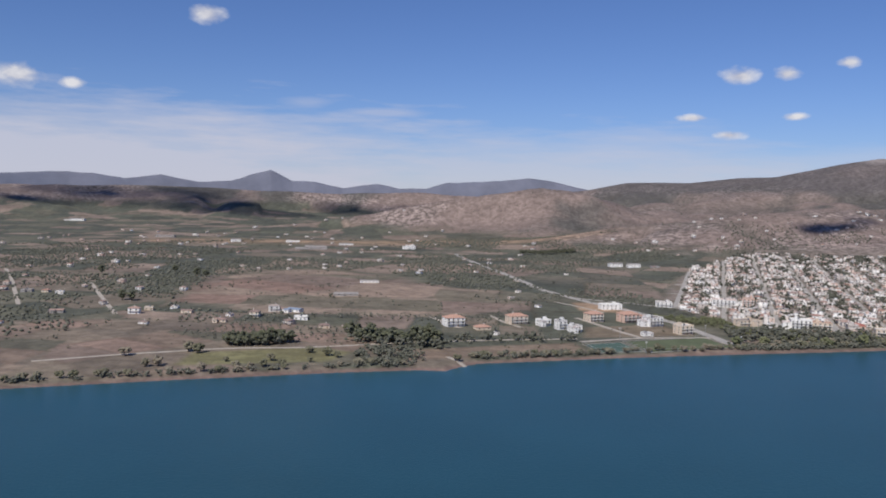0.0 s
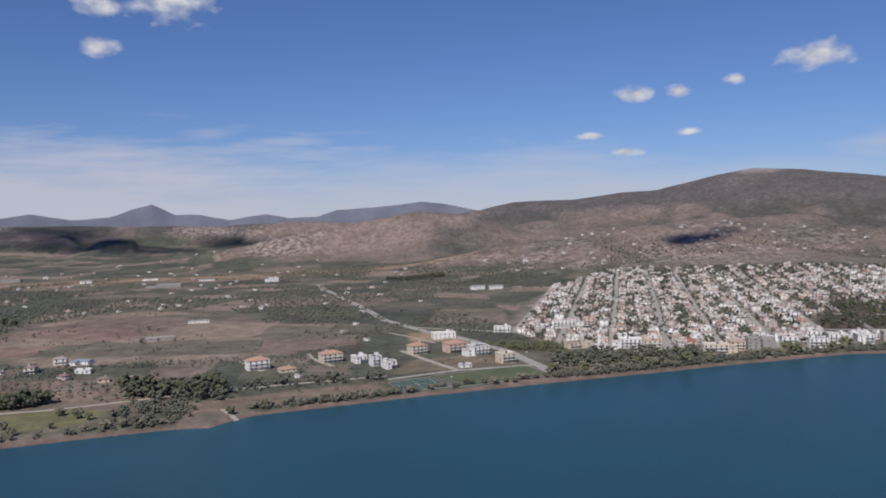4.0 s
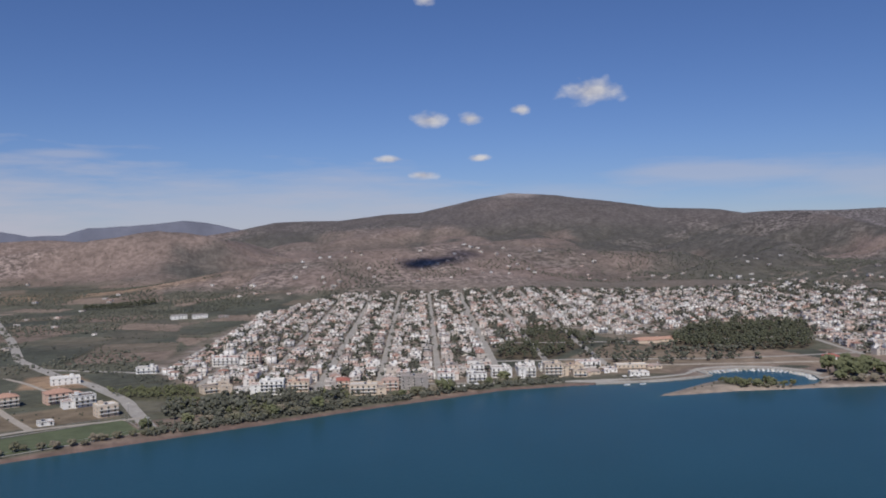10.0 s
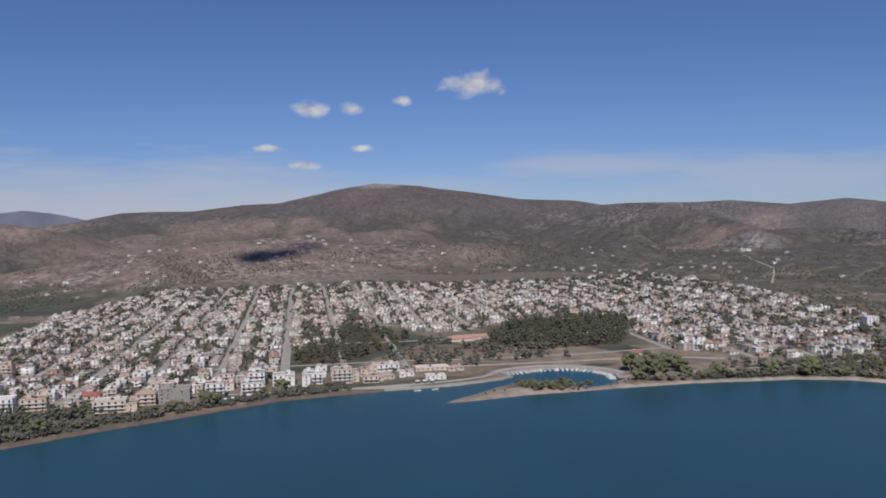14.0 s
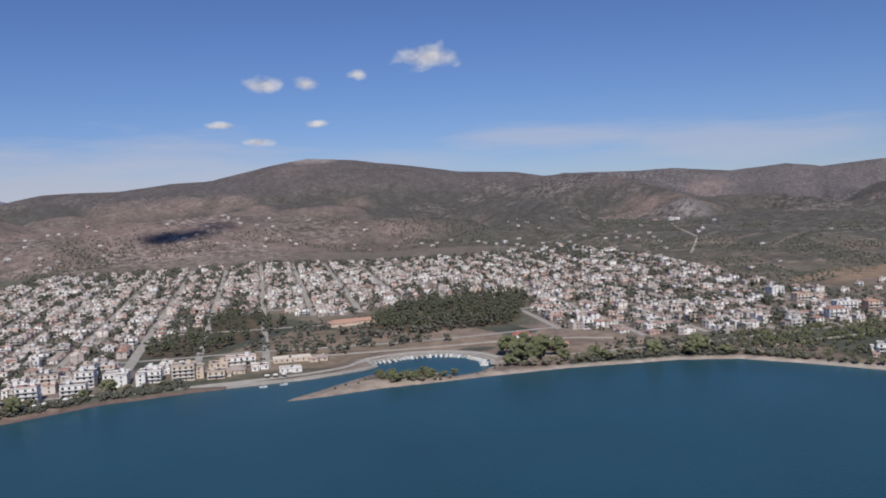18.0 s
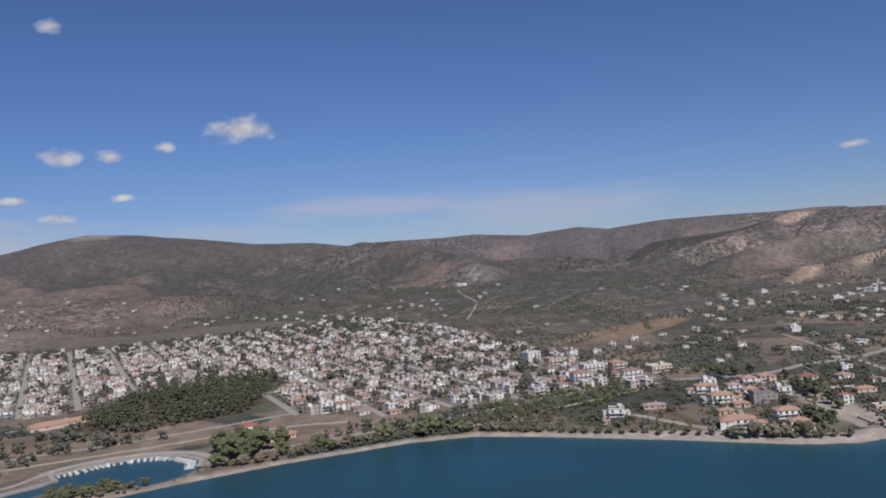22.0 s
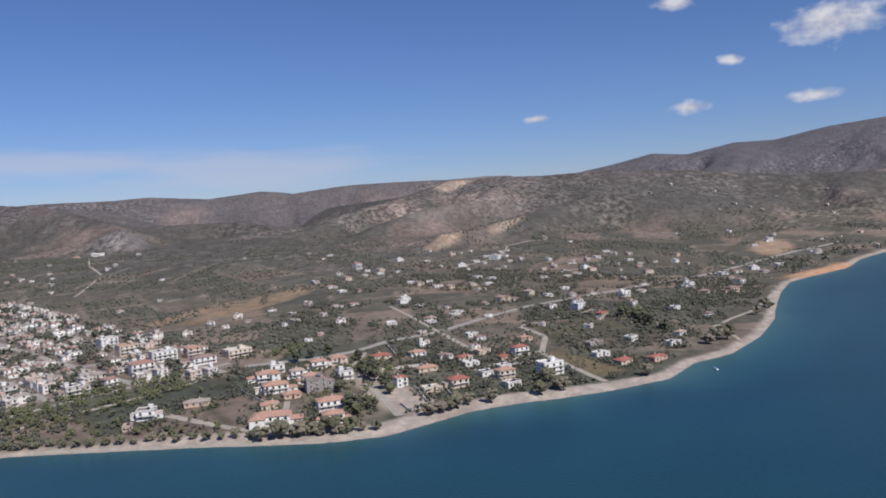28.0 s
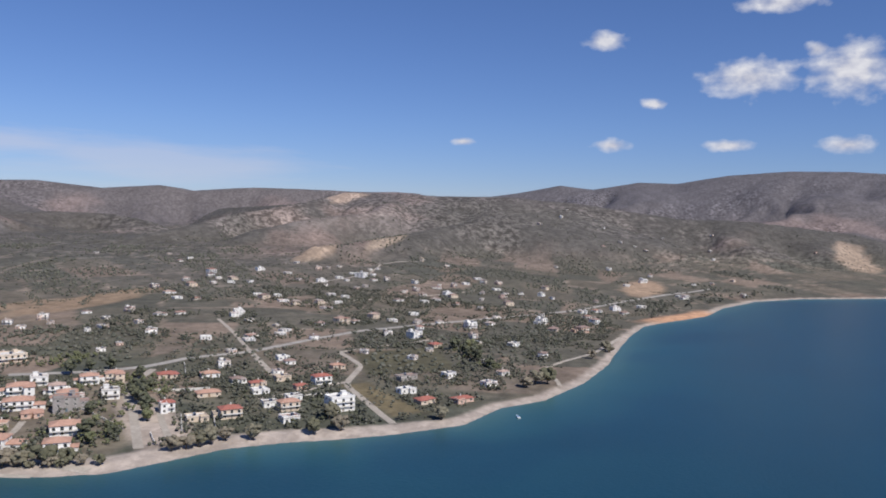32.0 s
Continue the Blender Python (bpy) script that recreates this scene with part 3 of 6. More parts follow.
def cover(x, y, d, z):
    """Base colours of the ground: beach, fields, groves, scrub, bare slopes, town."""
    px, py, pz = x / S, y / S, z / S

    def tone(c):
        return np.array(c, float)

    def blend(a, b, f):
        return a * (1 - f[..., None]) + b * f[..., None]

    def within(ring, soft, ragged=0.0):
        return smooth(-soft, soft, np.where(inside(x, y, ring), 1, -1) * near_line(x, y, ring + ring[:1])[0] + ragged)

    spots, broad, wide_spots = fractal(x, y, 28, 3, 61), fractal(x, y, 260, 4, 71), fractal(x, y, 900, 3, 77)
    # strips of farmland, each with its own crop
    fu, fv, a, b, pick = farm_cells(x, y)
    edge = np.maximum(np.abs(fu - a - 0.5), np.abs(fv - b - 0.5))
    crops = np.array([(0.078, 0.086, 0.068), (0.104, 0.110, 0.082), (0.068, 0.077, 0.062), (0.160, 0.142, 0.112), (0.085, 0.094, 0.072), (0.175, 0.145, 0.120), (0.118, 0.118, 0.090), (0.074, 0.083, 0.066), (0.225, 0.185, 0.150), (0.090, 0.098, 0.074)])
    color = crops[np.minimum((pick * len(crops)).astype(int), len(crops) - 1)]
    color = blend(color, tone((0.075, 0.072, 0.050)), 0.75 * smooth(0.45, 0.485, edge) * smooth(-0.2, 0.2, fractal(x, y, 120, 2, 87)))
    color = blend(color, tone((0.190, 0.158, 0.128)), 0.25 * smooth(0.25, 0.6, broad))
    tan = within(TAN_FIELDS, 30, 15 * spots)
    tans = np.array([(0.215, 0.178, 0.140), (0.180, 0.142, 0.118), (0.250, 0.200, 0.158), (0.140, 0.130, 0.098), (0.225, 0.160, 0.130)])
    color = blend(color, tans[np.minimum((lattice(np.floor(fu * 0.6), np.floor(fv * 0.87), 19) * 5).astype(int), 4)], tan * 0.9)
    color = blend(color, tans[np.minimum((lattice(a, b, 29) * 5).astype(int), 4)], within(BEACH_FIELDS, 12, 8 * spots) * 0.55)
    # dry slopes with scrub
    veg = fractal(x, y, 430, 3, 101) + 0.25 * fractal(x, y, 90, 2, 102) + 0.25 * smooth(950, 1250, px) - 0.12 * smooth(1150, 850, px)
    stony = smooth(0.08, 0.36, fractal(x, y, 330, 3, 103) + 0.3 * spots)
    slope = blend(np.broadcast_to(tone((0.200, 0.160, 0.138)), color.shape), tone((0.092, 0.089, 0.080)), smooth(-0.15, 0.14, veg + 0.18 * smooth(1150, 1500, px)))
    slope = blend(slope, tone((0.225, 0.200, 0.180)), 0.3 * stony)
    ravine = np.exp(-((fractal(px, py, 330, 3, 23) / 0.13) ** 2))
    slope = blend(slope, tone((0.086, 0.084, 0.073)), 0.5 * ravine)
    rocks = fractal(x, y, 45, 3, 91)
    # dark scrub on the heights, its grey tinted bluish to paint in haze
    slope = blend(slope, tone((0.112, 0.102, 0.099)), 0.85 * smooth(95, 150, pz + 20 * broad) * smooth(2500, 2200, px))
    # uplands far behind paler, eastern range bluish grey: distance haze put into the colour
    hazed_upland = smooth(3300, 3900, np.hypot(x - 420, y - 84)) * smooth(1700, 2100, px)
    slope = blend(slope, blend(np.broadcast_to(tone((0.190, 0.158, 0.147)), color.shape), tone((0.125, 0.117, 0.116)), smooth(-0.2, 0.2, veg)), hazed_upland)
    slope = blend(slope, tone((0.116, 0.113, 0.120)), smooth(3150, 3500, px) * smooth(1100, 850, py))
    # dark scrub in the hollow, bare rock on three knobs
    for cx, cy, r, c, amount in ((1850, 1290, 230, (0.088, 0.086, 0.077), 0.85), (2020, 380, 260, (0.100, 0.097, 0.086), 0.75), (1532, 1155, 55, (0.21, 0.20, 0.19), 0.6), (1915, 640, 95, (0.215, 0.19, 0.17), 0.5), (1790, 720, 70, (0.220, 0.200, 0.180), 0.5), (1335, 2440, 70, (0.33, 0.30, 0.275), 0.6)):
        slope = blend(slope, tone(c), amount * smooth(1.2, 0.6, np.hypot(px - cx, py - cy) / r + 0.4 * spots))
    up = smooth(0, 20, pz - 12 - 42 * smooth(-50, -500, px) * smooth(1500, 2000, py) + 6 * broad + 4 * spots)
    east = smooth(930, 1080, px)
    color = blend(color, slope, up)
    # olive groves and gardens of the eastern shore
    grove = blend(np.broadcast_to(tone((0.098, 0.094, 0.076)), color.shape), tone((0.190, 0.154, 0.122)), smooth(0.12, 0.5, broad + 0.4 * spots))
    plots = np.array([(0.084, 0.084, 0.068), (0.096, 0.094, 0.074), (0.074, 0.077, 0.062), (0.090, 0.089, 0.071), (0.165, 0.134, 0.106), (0.080, 0.081, 0.066), (0.115, 0.106, 0.083), (0.190, 0.155, 0.124), (0.086, 0.085, 0.069), (0.100, 0.094, 0.075)])
    plot = plots[np.minimum((pick * len(plots)).astype(int), len(plots) - 1)]
    plot = blend(plot, tone((0.250, 0.210, 0.168)), 0.75 * smooth(0.465, 0.485, edge) * smooth(-0.15, 0.1, fractal(x, y, 150, 2, 88)))
    plot = plot * 1.2
    grove = blend(grove, plot, 0.8 * smooth(50, 30, pz))
    color = blend(color, grove, east * smooth(60, 20, pz + 14 * broad))
    # bare strip at the foot of the front hill
    foot = np.exp(-(((py - 1560 - 0.10 * px + 45 * broad) / 70) ** 2)) * smooth(-650, -450, px) * smooth(420, 250, px)
    color = blend(color, tone((0.33, 0.235, 0.155)), np.clip(foot * 1.2, 0, 1) * (0.55 + 0.45 * spots))
    # the quarry and two bare clearings in the eastern hills
    for cx, cy, rx, ry, c in ((2105, 790, 70, 40, (0.44, 0.35, 0.27)), (1520, 550, 50, 20, (0.33, 0.26, 0.19)), (1655, 505, 60, 13, (0.34, 0.28, 0.21)), (1110, 545, 85, 22, (0.27, 0.205, 0.14)), (1060, 575, 60, 14, (0.26, 0.20, 0.14)), (1640, 140, 90, 26, (0.36, 0.27, 0.19)), (2230, -190, 110, 40, (0.34, 0.27, 0.20))):
        f = smooth(1.15, 0.8, np.hypot((px - cx) / rx, (py - cy) / ry) + 0.35 * spots)
        color = blend(color, tone(c), f * 0.85)
    # town ground
    t = within(TOWN, 14, 8 * spots)
    color = blend(color, blend(np.broadcast_to(tone((0.260, 0.224, 0.196)), color.shape), tone((0.145, 0.128, 0.102)), smooth(-0.2, 0.3, spots)), t * (0.9 - 0.5 * smooth(1500, 1720, x * GS + y * GC)))
    for ring, c in ((PINES_WEST, (0.10, 0.085, 0.06)), (PINES_EAST, (0.10, 0.085, 0.06)), (GREEN_PLOT, (0.090, 0.092, 0.058)), (LAWN, (0.165, 0.165, 0.085))):
        color = blend(color, tone(c), within(ring, 5) * 0.9)
    # open earth round the harbour, between the pitch and the lane, and below the villas
    for ring, c in ((plan([(490, 592), (545, 566), (572, 580), (602, 580), (640, 560), (660, 545), (700, 545), (665, 585), (630, 612), (610, 650), (580, 700), (500, 640)]), (0.215, 0.178, 0.136)), (plan([(-20, 475), (60, 497), (95, 508), (90, 540), (40, 525), (-20, 505)]), (0.20, 0.158, 0.122)), (plan([(100, 560), (185, 580), (170, 625), (110, 605)]), (0.175, 0.145, 0.105)),
                    (plan([(120, 690), (170, 680), (150, 745), (120, 740)]), (0.31, 0.225, 0.15)), (plan([(835, 257), (852, 246), (872, 262), (893, 290), (880, 298)]), (0.35, 0.315, 0.275)), (plan([(800, 305), (828, 266), (850, 272), (900, 302), (924, 338), (892, 374), (850, 348), (822, 334)]), (0.155, 0.140, 0.108)), (plan([(830, 252), (852, 246), (872, 268), (900, 305), (926, 345), (918, 350), (890, 318), (858, 288)]), (0.36, 0.32, 0.275)), (plan([(924, 192), (940, 182), (981, 230), (967, 239)]), (0.17, 0.145, 0.085))):
        color = blend(color, tone(c), within(ring, 4) * 0.85)
    color = blend(color, tone((0.095, 0.095, 0.062)), within(plan([(998, 238), (1036, 196), (1097, 232), (1046, 268)]), 3) * 0.95)
    color = color * (1 + 0.28 * spots)[..., None]
    # shore: dark shingle in the west, pale in the east
    pale = smooth(480, 620, px)
    beach = blend(np.broadcast_to(tone((0.165, 0.124, 0.108)), color.shape), tone((0.375, 0.34, 0.30)), pale)
    wide = 7 + 13 * smooth(770, 800, px) * smooth(960, 870, px) + 1.5 * smooth(850, 900, px) + 3 * broad
    color = blend(color, beach * (1 + 0.12 * spots)[..., None], smooth(wide + 3, wide - 2, d))
    spit = smooth(16, 10, near_line(x, y, plan([(505, 510), (520, 510), (545, 510), (575, 501), (602, 493)]))[0])
    color = blend(color, tone((0.31, 0.27, 0.225)) * (1 + 0.15 * spots)[..., None], spit * 0.85)
    basin = smooth(16, 8, near_line(x, y, HARBOUR)[0])
    color = blend(color, tone((0.235, 0.205, 0.175)), basin * 0.8)
    cliff = smooth(1330, 1380, px) * smooth(1500, 1450, px) * smooth(34, 20, d)
    color = blend(color, tone((0.48, 0.30, 0.19)), cliff)
    color = color * (np.array((1.06, 1.0, 0.99)) - up[..., None] * np.array((0.04, 0.015, -0.03)))
    return np.concatenate([np.clip(color, 0.005, 1), ((0.3 + 0.08 * up) + 0.62 * up * stony)[..., None]], -1)  # the last number: how stony the ground is


def sheet_object(name, x, y, z, rgb, closed, material):
    """A grid of points, given as rows, as one mesh with a colour attribute."""
    rows, cols = x.shape
    verts = np.stack([x, y, z], -1).reshape(-1, 3)
    r = np.arange(rows - 1)[:, None] * cols
    c = np.arange(cols if closed else cols - 1)[None, :]
    n = (c + 1) % cols
    faces = np.stack([r + c, r + n, r + cols + n, r + cols + c], -1).reshape(-1, 4)
    mesh = bpy.data.meshes.new(name)
    mesh.vertices.add(len(verts))
    mesh.vertices.foreach_set("co", verts.ravel())
    mesh.loops.add(faces.size)
    mesh.loops.foreach_set("vertex_index", faces.ravel().astype(np.int32))
    mesh.polygons.add(len(faces))
    mesh.polygons.foreach_set("loop_start", np.arange(0, faces.size, 4, dtype=np.int32))
    mesh.update(calc_edges=True)
    mesh.polygons.foreach_set("use_smooth", np.ones(len(faces), bool))
    layer = mesh.color_attributes.new("cover", "FLOAT_COLOR", "POINT")
    layer.data.foreach_set("color", (rgb if rgb.shape[-1] == 4 else np.concatenate([rgb, np.ones((*rgb.shape[:-1], 1))], -1)).astype(float).ravel())
    mesh.materials.append(material)
    return new(name, mesh)


HUB = (420.0, 84.0)
GROUND_MESH = {}


def on_ground(x, y):
    """Height of the ground's mesh at some places."""
    x, y = np.asarray(x, float), np.asarray(y, float)
    a, r = np.arctan2(x - HUB[0], y - HUB[1]), np.hypot(x - HUB[0], y - HUB[1])
    angle, ring, z = GROUND_MESH["angle"], GROUND_MESH["ring"], GROUND_MESH["z"]
    i = np.clip(np.searchsorted(ring, r) - 1, 0, len(ring) - 2)
    j = np.clip(np.searchsorted(angle, a) - 1, 0, len(angle) - 2)
    u = np.clip((r - ring[i]) / (ring[i + 1] - ring[i]), 0, 1)
    v = np.clip((a - angle[j]) / (angle[j + 1] - angle[j]), 0, 1)
    return (z[i, j] * (1 - u) + z[i + 1, j] * u) * (1 - v) + (z[i, j + 1] * (1 - u) + z[i + 1, j + 1] * u) * v


def build_ground():
    # seen part of the land: a fan of rings about the bay, finer near by
    angle = np.radians(np.linspace(-58, 116, 830))
    ring = np.concatenate([np.linspace(280, 520, 16)[:-1], np.linspace(520, 1400, 190)[:-1], 1400 * (5000 / 1400) ** np.linspace(0, 1, 150)])
    a, r = np.meshgrid(angle, ring)
    x, y = HUB[0] + r * np.sin(a), HUB[1] + r * np.cos(a)
    d = inland(x, y)
    z = ground(x, y, d)
    GROUND_MESH.update(angle=angle, ring=ring, z=z)
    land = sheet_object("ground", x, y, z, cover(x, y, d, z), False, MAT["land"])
    tagged(land, "dry coastal plain and brown scrub-covered hills", "ground", kind="structure")
    # the rest of the shore behind the camera is sea
    angle = np.radians(np.linspace(0, 360, 480, endpoint=False))
    ring = np.concatenate([np.linspace(1, 280, 10), 280 * (5000 / 280) ** np.linspace(0.01, 1, 130)])
    a, r = np.meshgrid(angle, ring)
    x, y = HUB[0] + r * np.sin(a), HUB[1] + r * np.cos(a)
    d = -inland(x, y) + 6 * fractal(x, y, 60, 3, 41)
    pale = smooth(690, 860, x / S)
    deep, shoal, green = np.array((0.018, 0.066, 0.096)) * (1 - pale[..., None]) + np.array((0.011, 0.052, 0.088)) * pale[..., None], np.array((0.020, 0.086, 0.112)), np.array((0.060, 0.140, 0.142))
    f = np.exp(-np.maximum(d, 0) / 60) * (0.2 + 0.8 * pale)
    f = f * (1 - 0.8 * smooth(0.0, 0.22, fractal(x, y, 95, 3, 49)))  # meadows of sea grass
    rgb = deep * (1 - f[..., None]) + shoal * f[..., None]
    g = np.exp(-np.maximum(d, 0) / 14) * (0.2 + 0.75 * pale)
    rgb = rgb * (1 - g[..., None]) + green * g[..., None]
    sea = sheet_object("water", x, y, 0 * x, rgb, True, MAT["water"])
    tagged(sea, "calm deep blue sea, turquoise over the shallows", "sea", kind="structure")


def build_far_range():
    """The ranges past the plain, with haze painted in as blue and a glow."""
    m = surface("painted_haze_mountain", [(0.075, 0.085, 0.120), (0.120, 0.122, 0.150)], 160, 0.2, 1.0)
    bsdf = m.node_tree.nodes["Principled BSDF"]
    # faint blue emission stands in for the haze of distance
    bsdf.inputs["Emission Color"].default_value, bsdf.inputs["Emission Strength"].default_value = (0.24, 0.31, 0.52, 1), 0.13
    line = [(-3100, 3500, 190), (-2700, 3950, 205), (-2279, 4263, 219), (-2140, 4339, 233), (-1943, 4436, 231), (-1786, 4506, 202), (-1608, 4577, 229), (-1423, 4643, 193), (-1244, 4698, 204), (-1122, 4732, 247), (-1022, 4756, 272), (-902, 4783, 213), (-773, 4809, 209),
            (-609, 4836, 173), (-500, 4850, 190), (-393, 4863, 204), (-274, 4873, 176), (-105, 4883, 183), (12, 4887, 220), (267, 4885, 231), (503, 4870, 256), (637, 4857, 245), (804, 4835, 201), (1100, 4770, 150)]
    n = np.arange(len(line))
    k = np.linspace(0, len(line) - 1, 700)
    cx, cy, cz = (np.interp(k, n, [p[i] for p in line]) for i in range(3))
    cz = cz + 5 * fractal(cx, cy, 90, 3, 55)
    across = np.linspace(-1, 1, 25)
    push = across[:, None] * 260
    length = np.hypot(cx, cy)[None]
    x, y = cx[None] * (1 + (push - 20) / length * 0.45), cy[None] * (1 + (push - 20) / length * 0.45)
    z = cz[None] * (1 - np.abs(across[:, None]) ** 1.2) + 45 * fractal(x, y, 210, 4, 57) * (1 - np.abs(across[:, None])) * np.abs(across[:, None]) * 3 - 5
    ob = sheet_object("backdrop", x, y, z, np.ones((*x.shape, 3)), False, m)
    tagged(ob, "mountain ranges on the horizon, blue haze painted in", "mountains", kind="structure")


build_ground()
build_far_range()

# ---------- a kit of shapes ----------
def part(name, data, material, parent, label="", at=None):
    """Links a bmesh or a finished mesh as one object under a thing or a part."""
    if isinstance(data, bmesh.types.BMesh):
        mesh = bpy.data.meshes.new(name)
        data.to_mesh(mesh)
        data.free()
        for m in material if isinstance(material, (list, tuple)) else [material]:
            mesh.materials.append(m)
        data = mesh
    ob = new(name, data)
    ob.parent = parent
    if at is not None:
        ob.matrix_basis = at
    return tagged(ob, label)


def box(bm, x0, y0, z0, x1, y1, z1, mat=0):
    v = [bm.verts.new((x, y, z)) for z in (z0, z1) for x, y in ((x0, y0), (x1, y0), (x1, y1), (x0, y1))]
    for f in ((3, 2, 1, 0), (4, 5, 6, 7), (0, 1, 5, 4), (1, 2, 6, 5), (2, 3, 7, 6), (3, 0, 4, 7)):
        bm.faces.new([v[k] for k in f]).material_index = mat


def window_mesh(name, wide, tall, glass, frame_mat):
    """A framed window with a mullion and a sill, standing on the wall's face; its front looks to -y."""
    bm = bmesh.new()
    t = 0.09
    box(bm, -wide / 2 + t, -0.03, t, wide / 2 - t, 0.02, tall - t, 0)
    box(bm, -wide / 2, -0.08, 0, -wide / 2 + t, 0.02, tall, 1)
    box(bm, wide / 2 - t, -0.08, 0, wide / 2, 0.02, tall, 1)
    box(bm, -wide / 2 + t, -0.08, tall - t, wide / 2 - t, 0.02, tall, 1)
    box(bm, -wide / 2 - 0.08, -0.16, -0.06, wide / 2 + 0.08, 0.02, t, 1)
    mesh = bpy.data.meshes.new(name)
    bm.to_mesh(mesh)
    bm.free()
    mesh.materials.append(glass)
    mesh.materials.append(frame_mat)
    return mesh


WINDOW = window_mesh("window", 1.5, 1.5, MAT["glass"], MAT["rail"])
FRAME, PANE = (bpy.data.meshes.new(n) for n in ("window_frame", "pane"))
for mesh, boxes, m in ((FRAME, ((-0.75, -0.08, 0, -0.66, 0.02, 1.5), (0.66, -0.08, 0, 0.75, 0.02, 1.5), (-0.66, -0.08, 1.41, 0.66, 0.02, 1.5), (-0.83, -0.16, -0.06, 0.83, 0.02, 0.09), (-0.03, -0.06, 0.09, 0.03, 0.02, 1.41)), "rail"), (PANE, ((-0.66, -0.03, 0.09, -0.03, 0.02, 1.41), (0.03, -0.03, 0.09, 0.66, 0.02, 1.41)), "glass")):
    work = bmesh.new()
    for b in boxes:
        box(work, *b)
    work.to_mesh(mesh)
    work.free()
    mesh.materials.append(MAT[m])


def window(thing, mesh, at, split=False):
    """A window under a house; a split one has its panes as a part of their own."""
    if split and mesh is WINDOW:
        part("pane", PANE, None, part("window", FRAME, None, thing, at=at), "dark window panes")
    else:
        part("window", mesh, None, thing, at=at)


WIDE_WINDOW = window_mesh("wide_window", 1.8, 2.1, MAT["glass"], MAT["rail"])


def hip_roof(bm, w, d, z, rise, over=0.55, mat=0):
    w, d = w / 2 + over, d / 2 + over
    run = max(0.0, w - d)
    low = [bm.verts.new(p) for p in ((-w, -d, z - 0.12), (w, -d, z - 0.12), (w, d, z - 0.12), (-w, d, z - 0.12))]
    eave = [bm.verts.new((v.co.x, v.co.y, z + 0.1)) for v in low]
    a, b = bm.verts.new((-run, 0, z + rise)), bm.verts.new((run + 0.01, 0, z + rise))
    for f in ([low[3], low[2], low[1], low[0]], [eave[0], eave[1], b, a], [eave[1], eave[2], b], [eave[2], eave[3], a, b], [eave[3], eave[0], a]):
        bm.faces.new(f).material_index = mat
    for k in range(4):
        bm.faces.new([low[k], low[(k + 1) % 4], eave[(k + 1) % 4], eave[k]]).material_index = mat


def volume(thing, x, y, w, d, storeys, roof, wall, tile, rng, name="shell"):
    """One block of a house with its roof; returns its height."""
    h = 3.0 * storeys
    bm = bmesh.new()
    box(bm, x - w / 2, y - d / 2, -1.6, x + w / 2, y + d / 2, h)
    part(name, bm, wall, thing)
    bm = bmesh.new()
    if roof == "hip":
        hip_roof(bm, w, d, h, min(w, d) * 0.2)
        bmesh.ops.translate(bm, verts=bm.verts, vec=(x, y, 0))
        part("roof", bm, tile, thing)
    elif roof == "gable":
        o, z1 = 0.4, h + d * 0.14
        pts = [(-w / 2 - o, -d / 2 - o, h), (w / 2 + o, -d / 2 - o, h), (w / 2 + o, d / 2 + o, h), (-w / 2 - o, d / 2 + o, h), (-w / 2 - o, 0, z1), (w / 2 + o, 0, z1)]
        v = [bm.verts.new((px + x, py + y, pz)) for px, py, pz in pts]
        for f in ((0, 1, 5, 4), (2, 3, 4, 5), (1, 2, 5), (3, 0, 4), (3, 2, 1, 0)):
            bm.faces.new([v[k] for k in f])
        part("roof", bm, tile, thing)
    else:
        box(bm, x - w / 2 - 0.3, y - d / 2 - 0.3, h, x + w / 2 + 0.3, y + d / 2 + 0.3, h + 0.22)
        part("roof", bm, MAT["flat"], thing)
        bm = bmesh.new()
        t, z0, z1 = 0.15, h + 0.22, h + 0.9
        box(bm, x - w / 2, y - d / 2, z0, x + w / 2, y - d / 2 + t, z1)
        box(bm, x - w / 2, y + d / 2 - t, z0, x + w / 2, y + d / 2, z1)
        box(bm, x - w / 2, y - d / 2 + t, z0, x - w / 2 + t, y + d / 2 - t, z1)
        box(bm, x + w / 2 - t, y - d / 2 + t, z0, x + w / 2, y + d / 2 - t, z1)
        part("parapet", bm, wall, thing)
    return h


